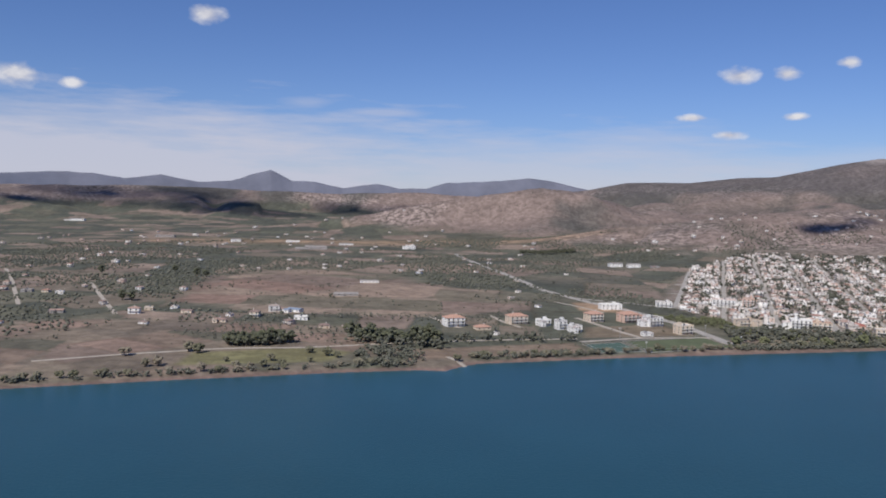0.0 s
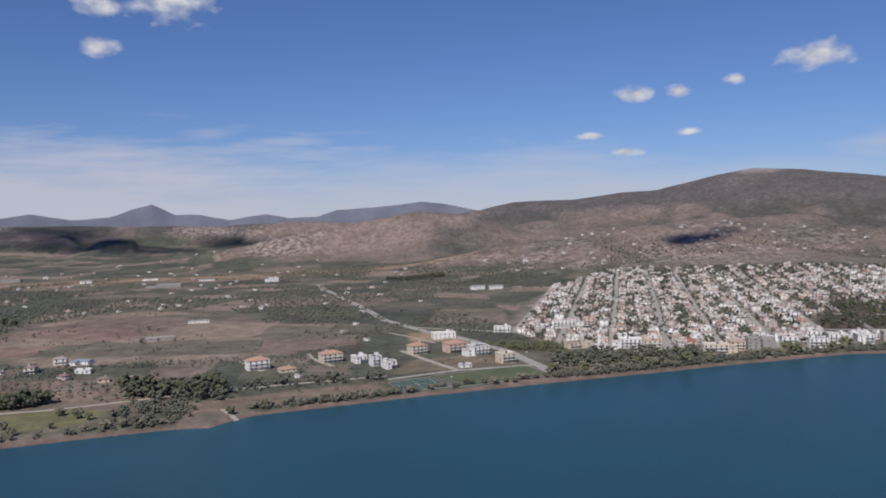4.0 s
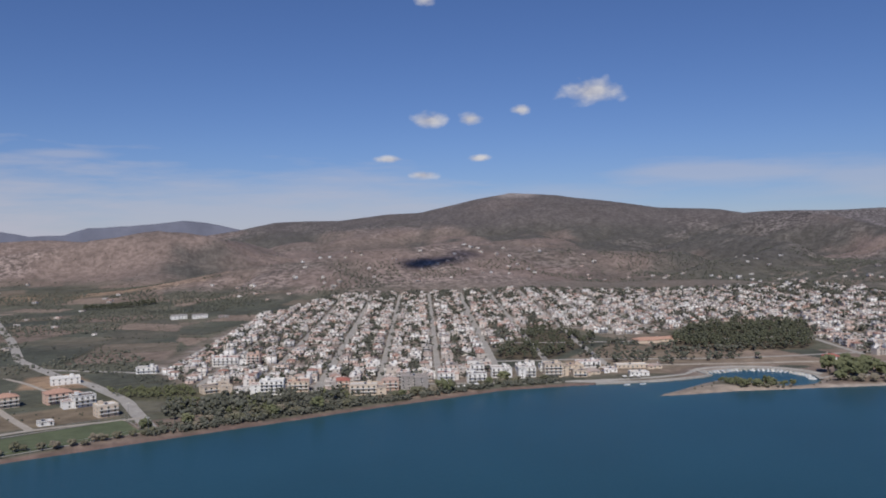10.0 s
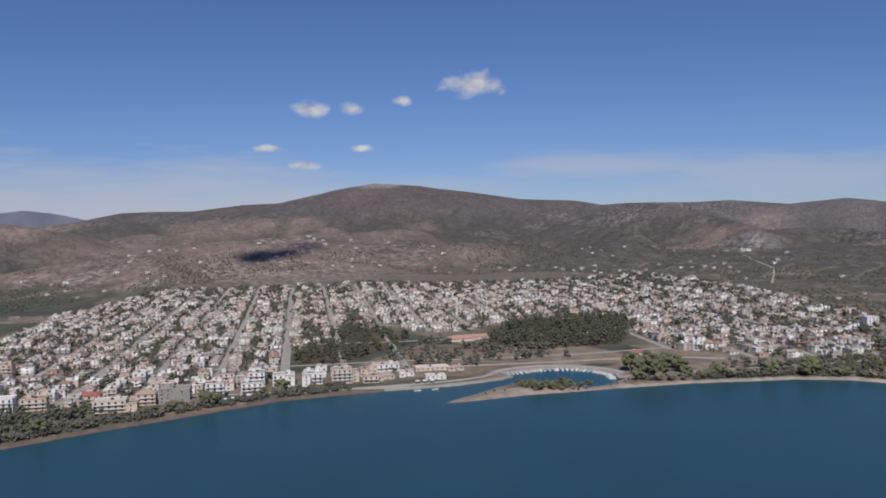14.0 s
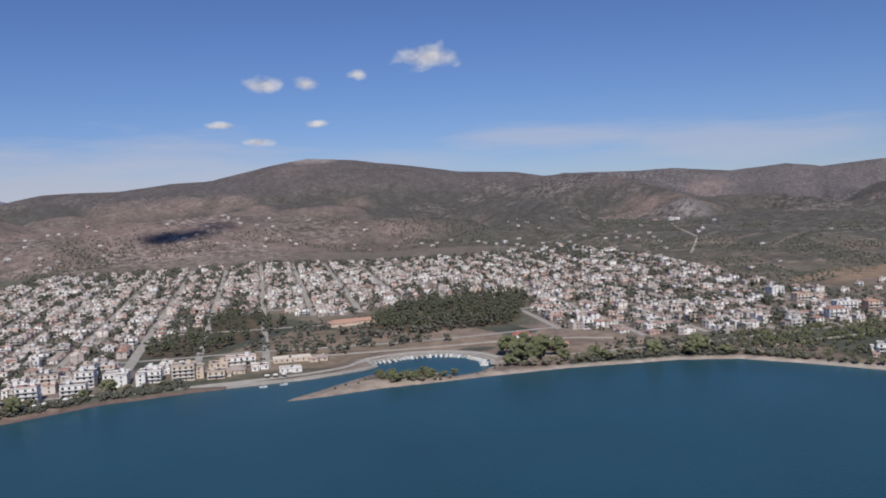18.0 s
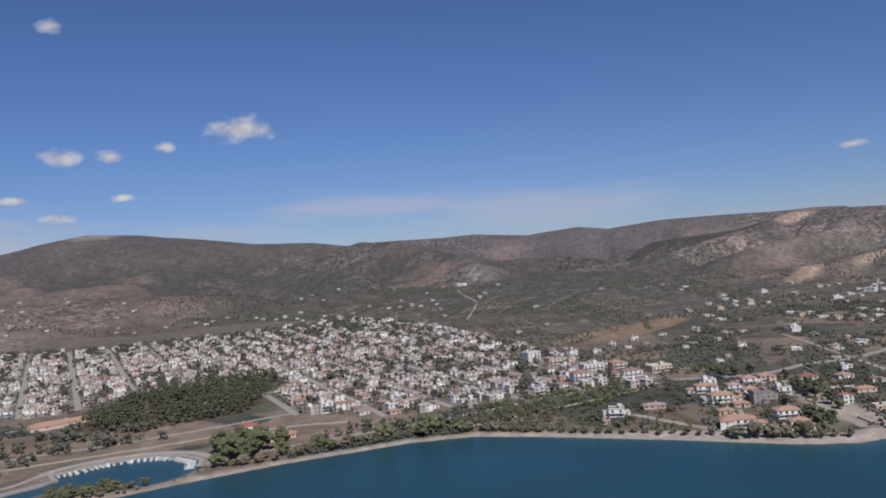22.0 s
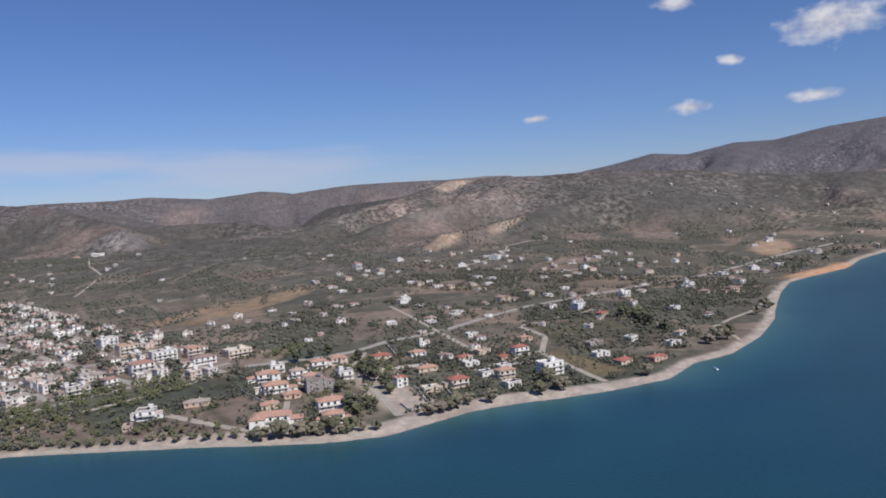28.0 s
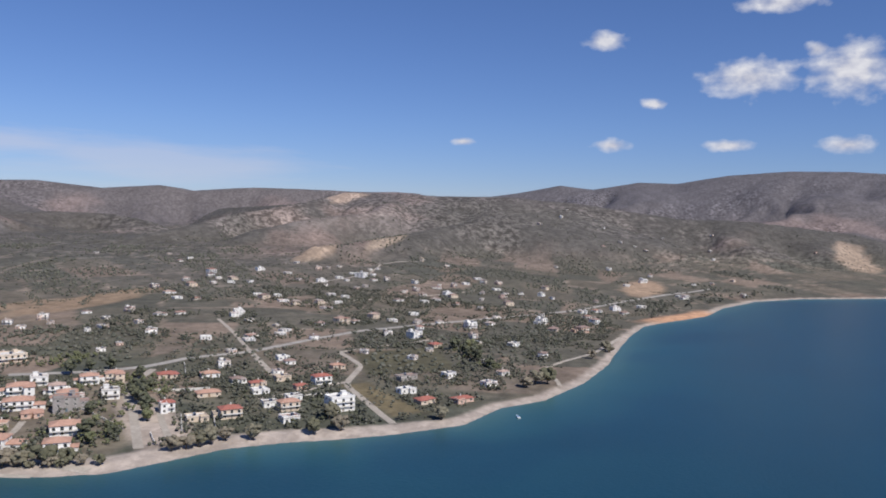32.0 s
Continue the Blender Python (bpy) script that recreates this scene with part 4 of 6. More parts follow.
def building(w, d, storeys, roof, wall, tile, label, category="house", rng=random, balconies=True, front=0, side=1, name="house", heater=True, wing=0.6, wings=1, split=False):
    """A house of some storeys: shell, wing, roofs, doors, windows, balconies, roof gear. Its front looks to -y."""
    thing = new(name)
    tagged(thing, label, category)
    h = volume(thing, 0, 0, w, d, storeys, roof, wall, tile, rng)
    for sgn in rng.sample((-1, 1), wings):
        if rng.random() >= wing or w <= 8:
            break
        # a lower or a forward block at one end
        ww, dd, n = w * rng.uniform(0.38, 0.5), d * rng.uniform(0.6, 0.85), storeys - (1 if storeys > 1 and rng.random() < 0.7 else 0)
        wx, wy = sgn * (w / 2 + ww / 2 - 1.2), rng.uniform(-0.2, 0.25) * d
        if n == storeys:
            wx, wy = sgn * (w / 2 - ww / 2 + 0.4), -d / 2 - dd / 2 + 3.0
        volume(thing, wx, wy, ww, dd, n, roof if rng.random() < 0.7 else "flat", wall, tile, rng, "wing")
        for s in range(n):
            window(thing, WINDOW, pose(wx, wy - dd / 2 - 0.02, 3.0 * s + 0.95), split)
            window(thing, WINDOW, pose(wx + sgn * (ww / 2 + 0.02), wy, 3.0 * s + 0.95, 0, 0, 90 * sgn), split)
    if roof == "hip":
        bm = bmesh.new()
        cx = rng.uniform(-0.25, 0.25) * w
        box(bm, cx - 0.35, 0.8, h + 0.4, cx + 0.35, 1.5, h + min(w, d) * 0.2 + 0.9)
        part("chimney", bm, MAT["rail"], thing)
    if roof == "flat" and storeys > 1:
        bm = bmesh.new()
        sx = rng.choice((-1, 1)) * w * 0.22
        box(bm, sx - 1.6, d * 0.05, h + 0.2, sx + 1.6, d * 0.05 + 3.2, h + 2.6)
        box(bm, sx - 1.8, d * 0.05 - 0.2, h + 2.6, sx + 1.8, d * 0.05 + 3.4, h + 2.8)
        part("stair_head", bm, wall, thing)
    if roof == "flat" and heater:
        bm = bmesh.new()
        hx, hy = rng.uniform(-0.3, 0.1) * w, -d * 0.2
        v = [bm.verts.new(p) for p in ((hx, hy, h + 0.35), (hx + 2, hy, h + 0.35), (hx + 2, hy + 1.3, h + 1.5), (hx, hy + 1.3, h + 1.5), (hx, hy + 1.3, h + 0.3), (hx + 2, hy + 1.3, h + 0.3))]
        for f in ((0, 1, 2, 3), (1, 5, 2), (0, 3, 4), (3, 2, 5, 4)):
            bm.faces.new([v[k] for k in f]).material_index = 0
        box(bm, hx + 0.1, hy + 1.32, h + 1.3, hx + 1.9, hy + 1.9, h + 1.9, 1)
        part("solar_heater", bm, [MAT["panel"], MAT["tank"]], thing, "dark solar panel with metal tank")
    count = front or max(2, int(w / 4.2))
    depth = rng.uniform(1.4, 2.0)
    for s in range(storeys):
        z = 3.0 * s
        step = w / count
        for k in range(count):
            x = -w / 2 + step * (k + 0.5)
            tall = s > 0 and balconies
            if s == 0 and k == count // 2:
                bm = bmesh.new()
                box(bm, -0.6, -0.06, 0.02, 0.6, 0.02, 2.15)
                part("door", bm, MAT["shutter"], thing, at=pose(x, -d / 2 - 0.02, 0))
            else:
                window(thing, WIDE_WINDOW if tall else WINDOW, pose(x, -d / 2 - 0.02, z + (0.25 if tall else 0.95)), split)
        for sgn in (-1, 1):
            for k in range(side):
                y = -d / 2 + d / side * (k + 0.5)
                window(thing, WINDOW, pose(sgn * (w / 2 + 0.02), y, z + 0.95, 0, 0, 90 * sgn), split)
        if s and balconies:
            bm = bmesh.new()
            wide = w * 0.47
            y0 = -d / 2 - depth
            box(bm, -wide, y0, z - 0.12, wide, -d / 2 + 0.05, z + 0.1)
            box(bm, -wide, y0, z + 0.1, wide, y0 + 0.1, z + 0.75)
            box(bm, -wide, y0 + 0.1, z + 0.1, -wide + 0.1, -d / 2, z + 0.75)
            box(bm, wide - 0.1, y0 + 0.1, z + 0.1, wide, -d / 2, z + 0.75)
            part("balcony", bm, MAT["rail"], thing)
    return thing


def shape_of(thing, swap):
    """All of a thing's meshes as arrays: corners, faces of four and three, and a material for each face."""
    verts, faces, mats, base = [], [], [], 0
    for ob in (thing, *thing.children_recursive):
        if ob.type != "MESH":
            continue
        m = np.array(ob.matrix_basis)
        co = np.empty(len(ob.data.vertices) * 3)
        ob.data.vertices.foreach_get("co", co)
        co = co.reshape(-1, 3) @ m[:3, :3].T + m[:3, 3]
        verts.append(co)
        for p in ob.data.polygons:
            if ob.data.name.startswith(("window", "wide_window")) and (p.index > 5 or p.normal.y > 0.5):
                continue
            faces.append([v + base for v in p.vertices])
            mats.append(swap.get(ob.data.materials[p.material_index].name, ob.data.materials[p.material_index].name))
        base += len(co)
    return np.concatenate(verts), faces, mats


def joined(name, placed, label, category, parent=None):
    """Many copies of shapes in one mesh: placed holds (shape, x, y, z, turn, scale) rows."""
    names = []
    all_verts, starts, totals, loops, indices, base, at = [], [], [], [], [], 0, 0
    cache = {}
    for shape, x, y, z, turn, scale in placed:
        key = id(shape)
        if key not in cache:
            v, faces, mats = shape
            for m in mats:
                if m not in names:
                    names.append(m)
            size = np.array([len(f) for f in faces], np.int32)
            cache[key] = (v, np.array([k for f in faces for k in f], np.int32), size, np.array([names.index(m) for m in mats], np.int32))
        v, flat, size, mi = cache[key]
        c, s = math.cos(turn), math.sin(turn)
        sx, sy, sz = scale if isinstance(scale, tuple) else (scale, scale, scale)
        px, py = v[:, 0] * sx, v[:, 1] * sy
        all_verts.append(np.stack([x + c * px - s * py, y + s * px + c * py, z + v[:, 2] * sz], 1))
        loops.append(flat + base)
        totals.append(size)
        indices.append(mi)
        base += len(v)
    verts, loops, totals, indices = np.concatenate(all_verts), np.concatenate(loops), np.concatenate(totals), np.concatenate(indices)
    starts = np.concatenate([[0], np.cumsum(totals)[:-1]]).astype(np.int32)
    mesh = bpy.data.meshes.new(name)
    mesh.vertices.add(len(verts))
    mesh.vertices.foreach_set("co", verts.ravel())
    mesh.loops.add(len(loops))
    mesh.loops.foreach_set("vertex_index", loops.astype(np.int32))
    mesh.polygons.add(len(totals))
    mesh.polygons.foreach_set("loop_start", starts)
    for n in names:
        mesh.materials.append(bpy.data.materials[n])
    mesh.polygons.foreach_set("material_index", indices)
    mesh.update(calc_edges=True)
    ob = new(name, mesh)
    return tagged(ob, label, category, kind="stuff")


def crown_mesh(bm, rng, radius, height, base, clumps, level=1, flat=0.75, lean=0.0, shape="round"):
    """A crown of many uneven clumps with gaps between them."""
    for _ in range(clumps):
        while True:
            p = Vector((rng.uniform(-1, 1), rng.uniform(-1, 1), rng.uniform(-1, 1)))
            if 0.15 < p.length < 1:
                break
        u = (p.z + 1) / 2
        taper = 1.0 if shape == "round" else max(0.18, 1.1 - u)
        c = Vector((p.x * radius * taper + lean * u, p.y * radius * taper, base + u * height))
        r = radius * rng.uniform(0.26, 0.46) * (0.75 if shape != "round" else 1.0)
        spin = Euler((rng.uniform(0, 6), rng.uniform(0, 6), rng.uniform(0, 6))).to_matrix().to_4x4()
        made = bmesh.ops.create_icosphere(bm, subdivisions=level, radius=r, matrix=Matrix.Translation(c) @ Matrix.Diagonal((1, 1, flat, 1)) @ spin)
        for v in made["verts"]:
            v.co = c + (v.co - c) * rng.uniform(0.68, 1.32)


def trunk_mesh(bm, rng, r, h, limbs=3, reach=1.0):
    """A tapered trunk with some limbs."""
    def stick(a, b, ra, rb):
        way = Vector(b) - Vector(a)
        turn = way.to_track_quat("Z", "Y").to_matrix().to_4x4()
        bmesh.ops.create_cone(bm, cap_ends=False, segments=6, radius1=ra, radius2=rb, depth=way.length, matrix=Matrix.Translation((Vector(a) + Vector(b)) / 2) @ turn)
    stick((0, 0, -0.8), (0.1 * r, 0, h), r * 1.2, r * 0.7)
    for k in range(limbs):
        a = 6.283 * k / limbs + rng.uniform(-0.4, 0.4)
        stick((0, 0, h * rng.uniform(0.7, 0.95)), (math.cos(a) * reach, math.sin(a) * reach, h + reach * rng.uniform(0.6, 1.1)), r * 0.5, r * 0.2)


def make_tree(kind, seed, name="tree"):
    rng = random.Random(seed)
    thing = new(name)
    bt, bc = bmesh.new(), bmesh.new()
    if kind == "tamarisk":
        trunk_mesh(bt, rng, 0.22, 1.3, 4, 1.3)
        crown_mesh(bc, rng, 2.1, 2.6, 1.1, 26, 1)
        leaf, label = MAT["leaf"], "grey-green tamarisk with a rounded crown on the shore"
    elif kind == "broad":
        trunk_mesh(bt, rng, 0.35, 2.6, 4, 2.0)
        crown_mesh(bc, rng, 3.2, 5.2, 1.9, 34, 1)
        leaf, label = MAT["leaf_green"], "leafy green broadleaved tree"
    elif kind == "dark":
        trunk_mesh(bt, rng, 0.4, 3.2, 4, 2.2)
        crown_mesh(bc, rng, 3.4, 6.4, 2.2, 34, 1)
        leaf, label = MAT["leaf_dark"], "tall dark green eucalyptus tree"
    else:
        trunk_mesh(bt, rng, 0.32, 4.5, 3, 1.2)
        crown_mesh(bc, rng, 2.7, 8.5, 2.6, 40, 1, 0.9)
        leaf, label = MAT["leaf_dark"], "tall dark pine in the town's wood"
    part("trunk", bt, MAT["bark"], thing)
    part("crown", bc, leaf, thing)
    return tagged(thing, label, "tree")


def clump_shape(rng, count, radius, height, base, material, level=1, shape="round", flat=0.8):
    bm = bmesh.new()
    crown_mesh(bm, rng, radius, height, base, count, level, flat, shape=shape)
    verts = np.array([v.co[:] for v in bm.verts])
    faces = [[v.index for v in f.verts] for f in bm.faces]
    bm.free()
    return verts, faces, [material.name] * len(faces)


def height_at(x, y):
    """Height of the ground at one place."""
    return float(on_ground(x, y))


def heights(points):
    a = np.array(points, float)
    return on_ground(a[:, 0], a[:, 1])


def ribbon(name, line, width, material, label, category="road", lift=0.14, kind="structure"):
    """A road laid over the ground along a line of points, with a thin edge."""
    pts = []
    for (ax, ay), (bx, by) in zip(line[:-1], line[1:]):
        n = max(1, int(math.hypot(bx - ax, by - ay) / 6))
        pts += [(ax + (bx - ax) * k / n, ay + (by - ay) * k / n) for k in range(n)]
    pts.append(line[-1])
    p = np.array(pts, float)
    for _ in range(4):
        p[1:-1] = 0.25 * p[:-2] + 0.5 * p[1:-1] + 0.25 * p[2:]
    way = np.gradient(p, axis=0)
    side = np.stack([-way[:, 1], way[:, 0]], 1) / np.maximum(np.hypot(way[:, 0], way[:, 1]), 1e-6)[:, None]
    rows = []
    for k in (-0.5, -0.5, 0, 0.5, 0.5):
        q = p + side * width * k
        rows.append((q, on_ground(q[:, 0], q[:, 1])))
    n = len(p)
    verts, faces = [], []
    for k, (q, z) in enumerate(rows):
        drop = -0.5 if k in (0, 4) else lift
        verts += [(q[i, 0], q[i, 1], z[i] + drop) for i in range(n)]
    for k in range(4):
        faces += [(k * n + i, k * n + i + 1, (k + 1) * n + i + 1, (k + 1) * n + i) for i in range(n - 1)]
    mesh = bpy.data.meshes.new(name)
    mesh.from_pydata(verts, [], [f[::-1] for f in faces])
    mesh.materials.append(material)
    return tagged(new(name, mesh), label, category, kind=kind)

# ---------- roads ----------
ribbon("road", plan([(20, 1290), (34, 1190), (56, 1080), (79, 975), (104, 830), (140, 738), (165, 690), (188, 625), (202, 537)]), 11, MAT["road"], "grey asphalt road across the plain to the shore")
ribbon("road", plan([(125, 775), (205, 720), (262, 690), (330, 676), (420, 655)]), 6, MAT["road"], "narrow asphalt road at the edge of town")
ribbon("road", plan([(905, 400), (930, 366), (954, 352), (985, 346), (1012, 325), (1045, 318), (1123, 300), (1234, 247), (1276, 225), (1323, 204), (1372, 181), (1470, 150), (1600, 110), (1720, 60)]), 7.5, MAT["road"], "pale asphalt road among groves and villas")
for k, (line, width) in enumerate([
    ([(-356, 811), (-300, 705), (-253, 618)], 5), ([(-231, 448), (-191, 471), (-133, 498), (-91, 504), (-40, 522), (12, 538), (95, 556)], 4.5),
    ([(-510, 935), (-430, 800), (-348, 656)], 5), ([(110, 650), (126, 605), (142, 565)], 6), ([(95, 545), (142, 565), (197, 572)], 6),
    ([(105, 745), (120, 720), (138, 680)], 4), ([(4, 486), (12, 470), (19, 458)], 4), ([(-8, 640), (2, 612), (14, 592)], 6), ([(40, 655), (48, 625), (60, 600)], 5),
    ([(950, 345), (907, 328), (880, 300), (858, 280), (838, 262)], 5.5), ([(890, 294), (868, 274), (852, 258)], 4), ([(815, 379), (809, 350), (803, 318), (812, 262)], 6),
    ([(846, 328), (828, 316), (806, 318)], 4), ([(1019, 328), (975, 286), (968, 278)], 5), ([(1104, 409), (1060, 365), (1019, 328)], 4), ([(914, 187), (945, 215), (970, 238), (1018, 250), (1043, 277)], 5),
    ([(924, 262), (958, 246), (975, 240)], 4), ([(1043, 277), (1090, 258), (1130, 240)], 4), ([(1067, 153), (1106, 146), (1149, 132), (1238, 124)], 4), ([(1067, 153), (1048, 140), (1030, 134)], 3.5),
    ([(757, 396), (768, 369), (781, 334), (791, 303), (800, 276)], 5), ([(735, 445), (765, 440), (830, 415), (885, 402)], 4.5),
    ([(1200, 400), (1260, 372), (1330, 330), (1420, 300)], 4), ([(1330, 450), (1450, 440), (1560, 470), (1610, 440)], 4), ([(1445, 1112), (1400, 1080), (1330, 1000), (1260, 900), (1130, 800)], 4)]):
    ribbon("road", plan(line), width, MAT["lane"], "pale unpaved lane")
for u in STREETS:
    line = [from_grid(u, v) for v in range(840, 1806, 10)]
    line = [p for p in line if inside(np.array(p[0]), np.array(p[1]), TOWN)]
    if len(line) > 3:
        ribbon("road", line, 9.0 if round(u / S) in (211, 88) else 6.5, MAT["road"], "straight town street between rows of houses")
for v in CROSSINGS:
    line = [from_grid(u, v) for u in range(-84, 1064, 10)]
    line = [p for p in line if inside(np.array(p[0]), np.array(p[1]), TOWN)]
    if len(line) > 3:
        ribbon("road", line, 5, MAT["road"], "cross street of the town")
ribbon("pavement", plan([(425, 577), (466, 570), (500, 562), (530, 558), (556, 559), (570, 575), (600, 574), (618, 567), (632, 553), (638, 538), (637, 522)]), 5, MAT["quay"], "pale concrete promenade round the harbour", "promenade")
ribbon("road", plan([(480, 604), (515, 606), (551, 602), (583, 592), (618, 580), (655, 567), (690, 545), (725, 515)]), 6, MAT["lane"], "pale road behind the harbour")


def harbour_wall():
    line = np.array(plan([(480, 559.5), (500, 554.5), (520, 551.5), (542, 549.5)]) + HARBOUR[:10], float)
    bm = bmesh.new()
    rows = []
    for k, p in enumerate(line):
        way = line[min(k + 1, len(line) - 1)] - line[max(k - 1, 0)]
        way /= np.hypot(*way)
        out = np.array((way[1], -way[0]))
        rows.append([bm.verts.new((*(p + out * o), z)) for o, z in ((1.2, -1.5), (1.2, 1.35), (-3.0, 1.35), (-3.0, -0.5))])
    for a, b in zip(rows[:-1], rows[1:]):
        for k in range(3):
            bm.faces.new([a[k], b[k], b[k + 1], a[k + 1]])
    mesh = bpy.data.meshes.new("quay")
    bm.to_mesh(mesh)
    bm.free()
    mesh.materials.append(MAT["quay"])
    tagged(new("quay", mesh), "pale concrete quay wall of the small harbour", "quay", kind="structure")


harbour_wall()


def flat_patch(name, ring, lift, material, label, category, parent=None):
    a = np.array(ring, float)
    z = float(on_ground(a[:, 0], a[:, 1]).max()) + lift
    bm = bmesh.new()
    top = [bm.verts.new((x, y, z)) for x, y in ring]
    low = [bm.verts.new((x, y, z - 1.5)) for x, y in ring]
    bm.faces.new(top)
    for k in range(len(ring)):
        bm.faces.new([top[k - 1], low[k - 1], low[k], top[k]])
    bmesh.ops.recalc_face_normals(bm, faces=bm.faces)
    mesh = bpy.data.meshes.new(name)
    bm.to_mesh(mesh)
    bm.free()
    mesh.materials.append(material)
    ob = new(name, mesh)
    ob.parent = parent
    return tagged(ob, label, category), z


pitch, pitch_z = flat_patch("football_pitch", plan([(127, 548), (187, 570), (197, 536), (136, 514)]), 0.25, MAT["pitch"], "worn green grass football pitch beside the beach", "pitch")
court, court_z = flat_patch("tennis_court", plan([(97, 534), (122, 545), (131, 515), (103, 507)]), 0.25, MAT["hard_court"], "green hard tennis court with white lines", "court")


def court_lines():
    (ax, ay), (bx, by), (cx, cy) = plan([(97, 534), (122, 545), (103, 507)])
    def put(s, t):
        return ax + (bx - ax) * s + (cx - ax) * t, ay + (by - ay) * s + (cy - ay) * t
    for (s0, t0), (s1, t1) in (((0.08, 0.08), (0.92, 0.08)), ((0.08, 0.92), (0.92, 0.92)), ((0.08, 0.08), (0.08, 0.92)), ((0.92, 0.08), (0.92, 0.92)), ((0.5, 0.08), (0.5, 0.92)), ((0.08, 0.5), (0.92, 0.5))):
        (x0, y0), (x1, y1) = put(s0, t0), put(s1, t1)
        n = Vector((y0 - y1, x1 - x0)).normalized() * 0.11
        bm = bmesh.new()
        bm.faces.new([bm.verts.new((x, y, court_z + 0.02)) for x, y in ((x0 - n.x, y0 - n.y), (x1 - n.x, y1 - n.y), (x1 + n.x, y1 + n.y), (x0 + n.x, y0 + n.y))])
        part("line", bm, MAT["wall_white"], court)


court_lines()


def fence_round(ring, z, label):
    fence = new("fence")
    tagged(fence, label, "fence")
    post = bmesh.new()
    box(post, -0.12, -0.12, -1.0, 0.12, 0.12, 2.6)
    first = None
    for (ax, ay), (bx, by) in zip(ring, ring[1:] + ring[:1]):
        length = math.hypot(bx - ax, by - ay)
        n = max(1, int(length / 9))
        turn = math.degrees(math.atan2(by - ay, bx - ax))
        for k in range(n):
            at = pose(ax + (bx - ax) * k / n, ay + (by - ay) * k / n, z)
            if first is None:
                first = part("post", post, MAT["steel"], fence, at=at)
            else:
                part("post", first.data, None, fence, at=at)
        bm = bmesh.new()
        box(bm, 0, -0.08, 0.0, length, 0.08, 0.55)
        part("low_wall", bm, MAT["quay"], fence, at=pose(ax, ay, z - 0.1, 0, 0, turn))
        bm = bmesh.new()
        box(bm, 0, -0.04, 2.45, length, 0.04, 2.55)
        part("rail", bm, MAT["steel"], fence, at=pose(ax, ay, z, 0, 0, turn))


fence_round(plan([(125, 550), (188, 572), (199, 535), (135, 511)]), pitch_z, "low white wall and steel fence round the pitch")
fence_round(plan([(95, 535), (122, 547), (132, 514), (102, 505)]), court_z, "steel fence on a low white wall round the court")

# ---------- houses that stand out: x, y, width, depth, storeys, roof, walls, tiles, turn ----------
WHITE, CREAM, PINK, GREY = "wall_white", "wall_cream", "wall_pink", "wall_grey"
ORANGE, RED, CLAY = "tile_orange", "tile_red", "tile"
WEST = [(9, 602, 19, 13, 3, "hip", WHITE, ORANGE, 20), (30, 588, 14, 10, 1, "hip", CREAM, ORANGE, 20), (58, 618, 19, 13, 3, "hip", CREAM, ORANGE, 20), (78, 612, 12, 10, 2, "flat", WHITE, CLAY, 20),
        (89, 596, 9, 9, 3, "flat", WHITE, CLAY, 20), (98, 586, 11, 9, 2, "flat", WHITE, CLAY, 20), (121, 636, 16, 13, 3, "hip", CREAM, ORANGE, 20), (149, 638, 19, 14, 3, "hip", PINK, ORANGE, 20),
        (164, 620, 16, 13, 3, "flat", WHITE, CLAY, 20), (178, 587, 14, 12, 3, "flat", CREAM, CLAY, 20), (148, 575, 9, 6, 1, "flat", WHITE, CLAY, 20)]
HARBOUR_HOUSES = [(432, 606, 15, 11, 3, "flat", WHITE, CLAY, -19), (449, 600, 14, 11, 3, "flat", WHITE, CLAY, -19), (466, 593, 14, 12, 4, "flat", CREAM, CLAY, -19), (482, 584, 11, 9, 2, "flat", CREAM, CLAY, -19),
                  (505, 611, 20, 8, 2, "flat", WHITE, CLAY, -14), (494, 589, 14, 9, 1, "hip", CREAM, CLAY, -19), (533, 597, 26, 9, 1, "flat", CREAM, CLAY, -16), (522, 572, 14, 7, 1, "flat", WHITE, CLAY, -19),
                  (678, 553, 13, 10, 2, "hip", WHITE, RED, -35), (680, 520, 18, 9, 1, "hip", CREAM, ORANGE, -35),
                  (472, 612, 13, 9, 2, "flat", WHITE, CLAY, -17), (489, 604, 12, 9, 2, "flat", CREAM, CLAY, -17), (455, 617, 12, 9, 2, "flat", WHITE, CLAY, -19), (548, 590, 12, 7, 1, "hip", CREAM, CLAY, -25), (510, 590, 11, 8, 1, "flat", WHITE, CLAY, -17)]
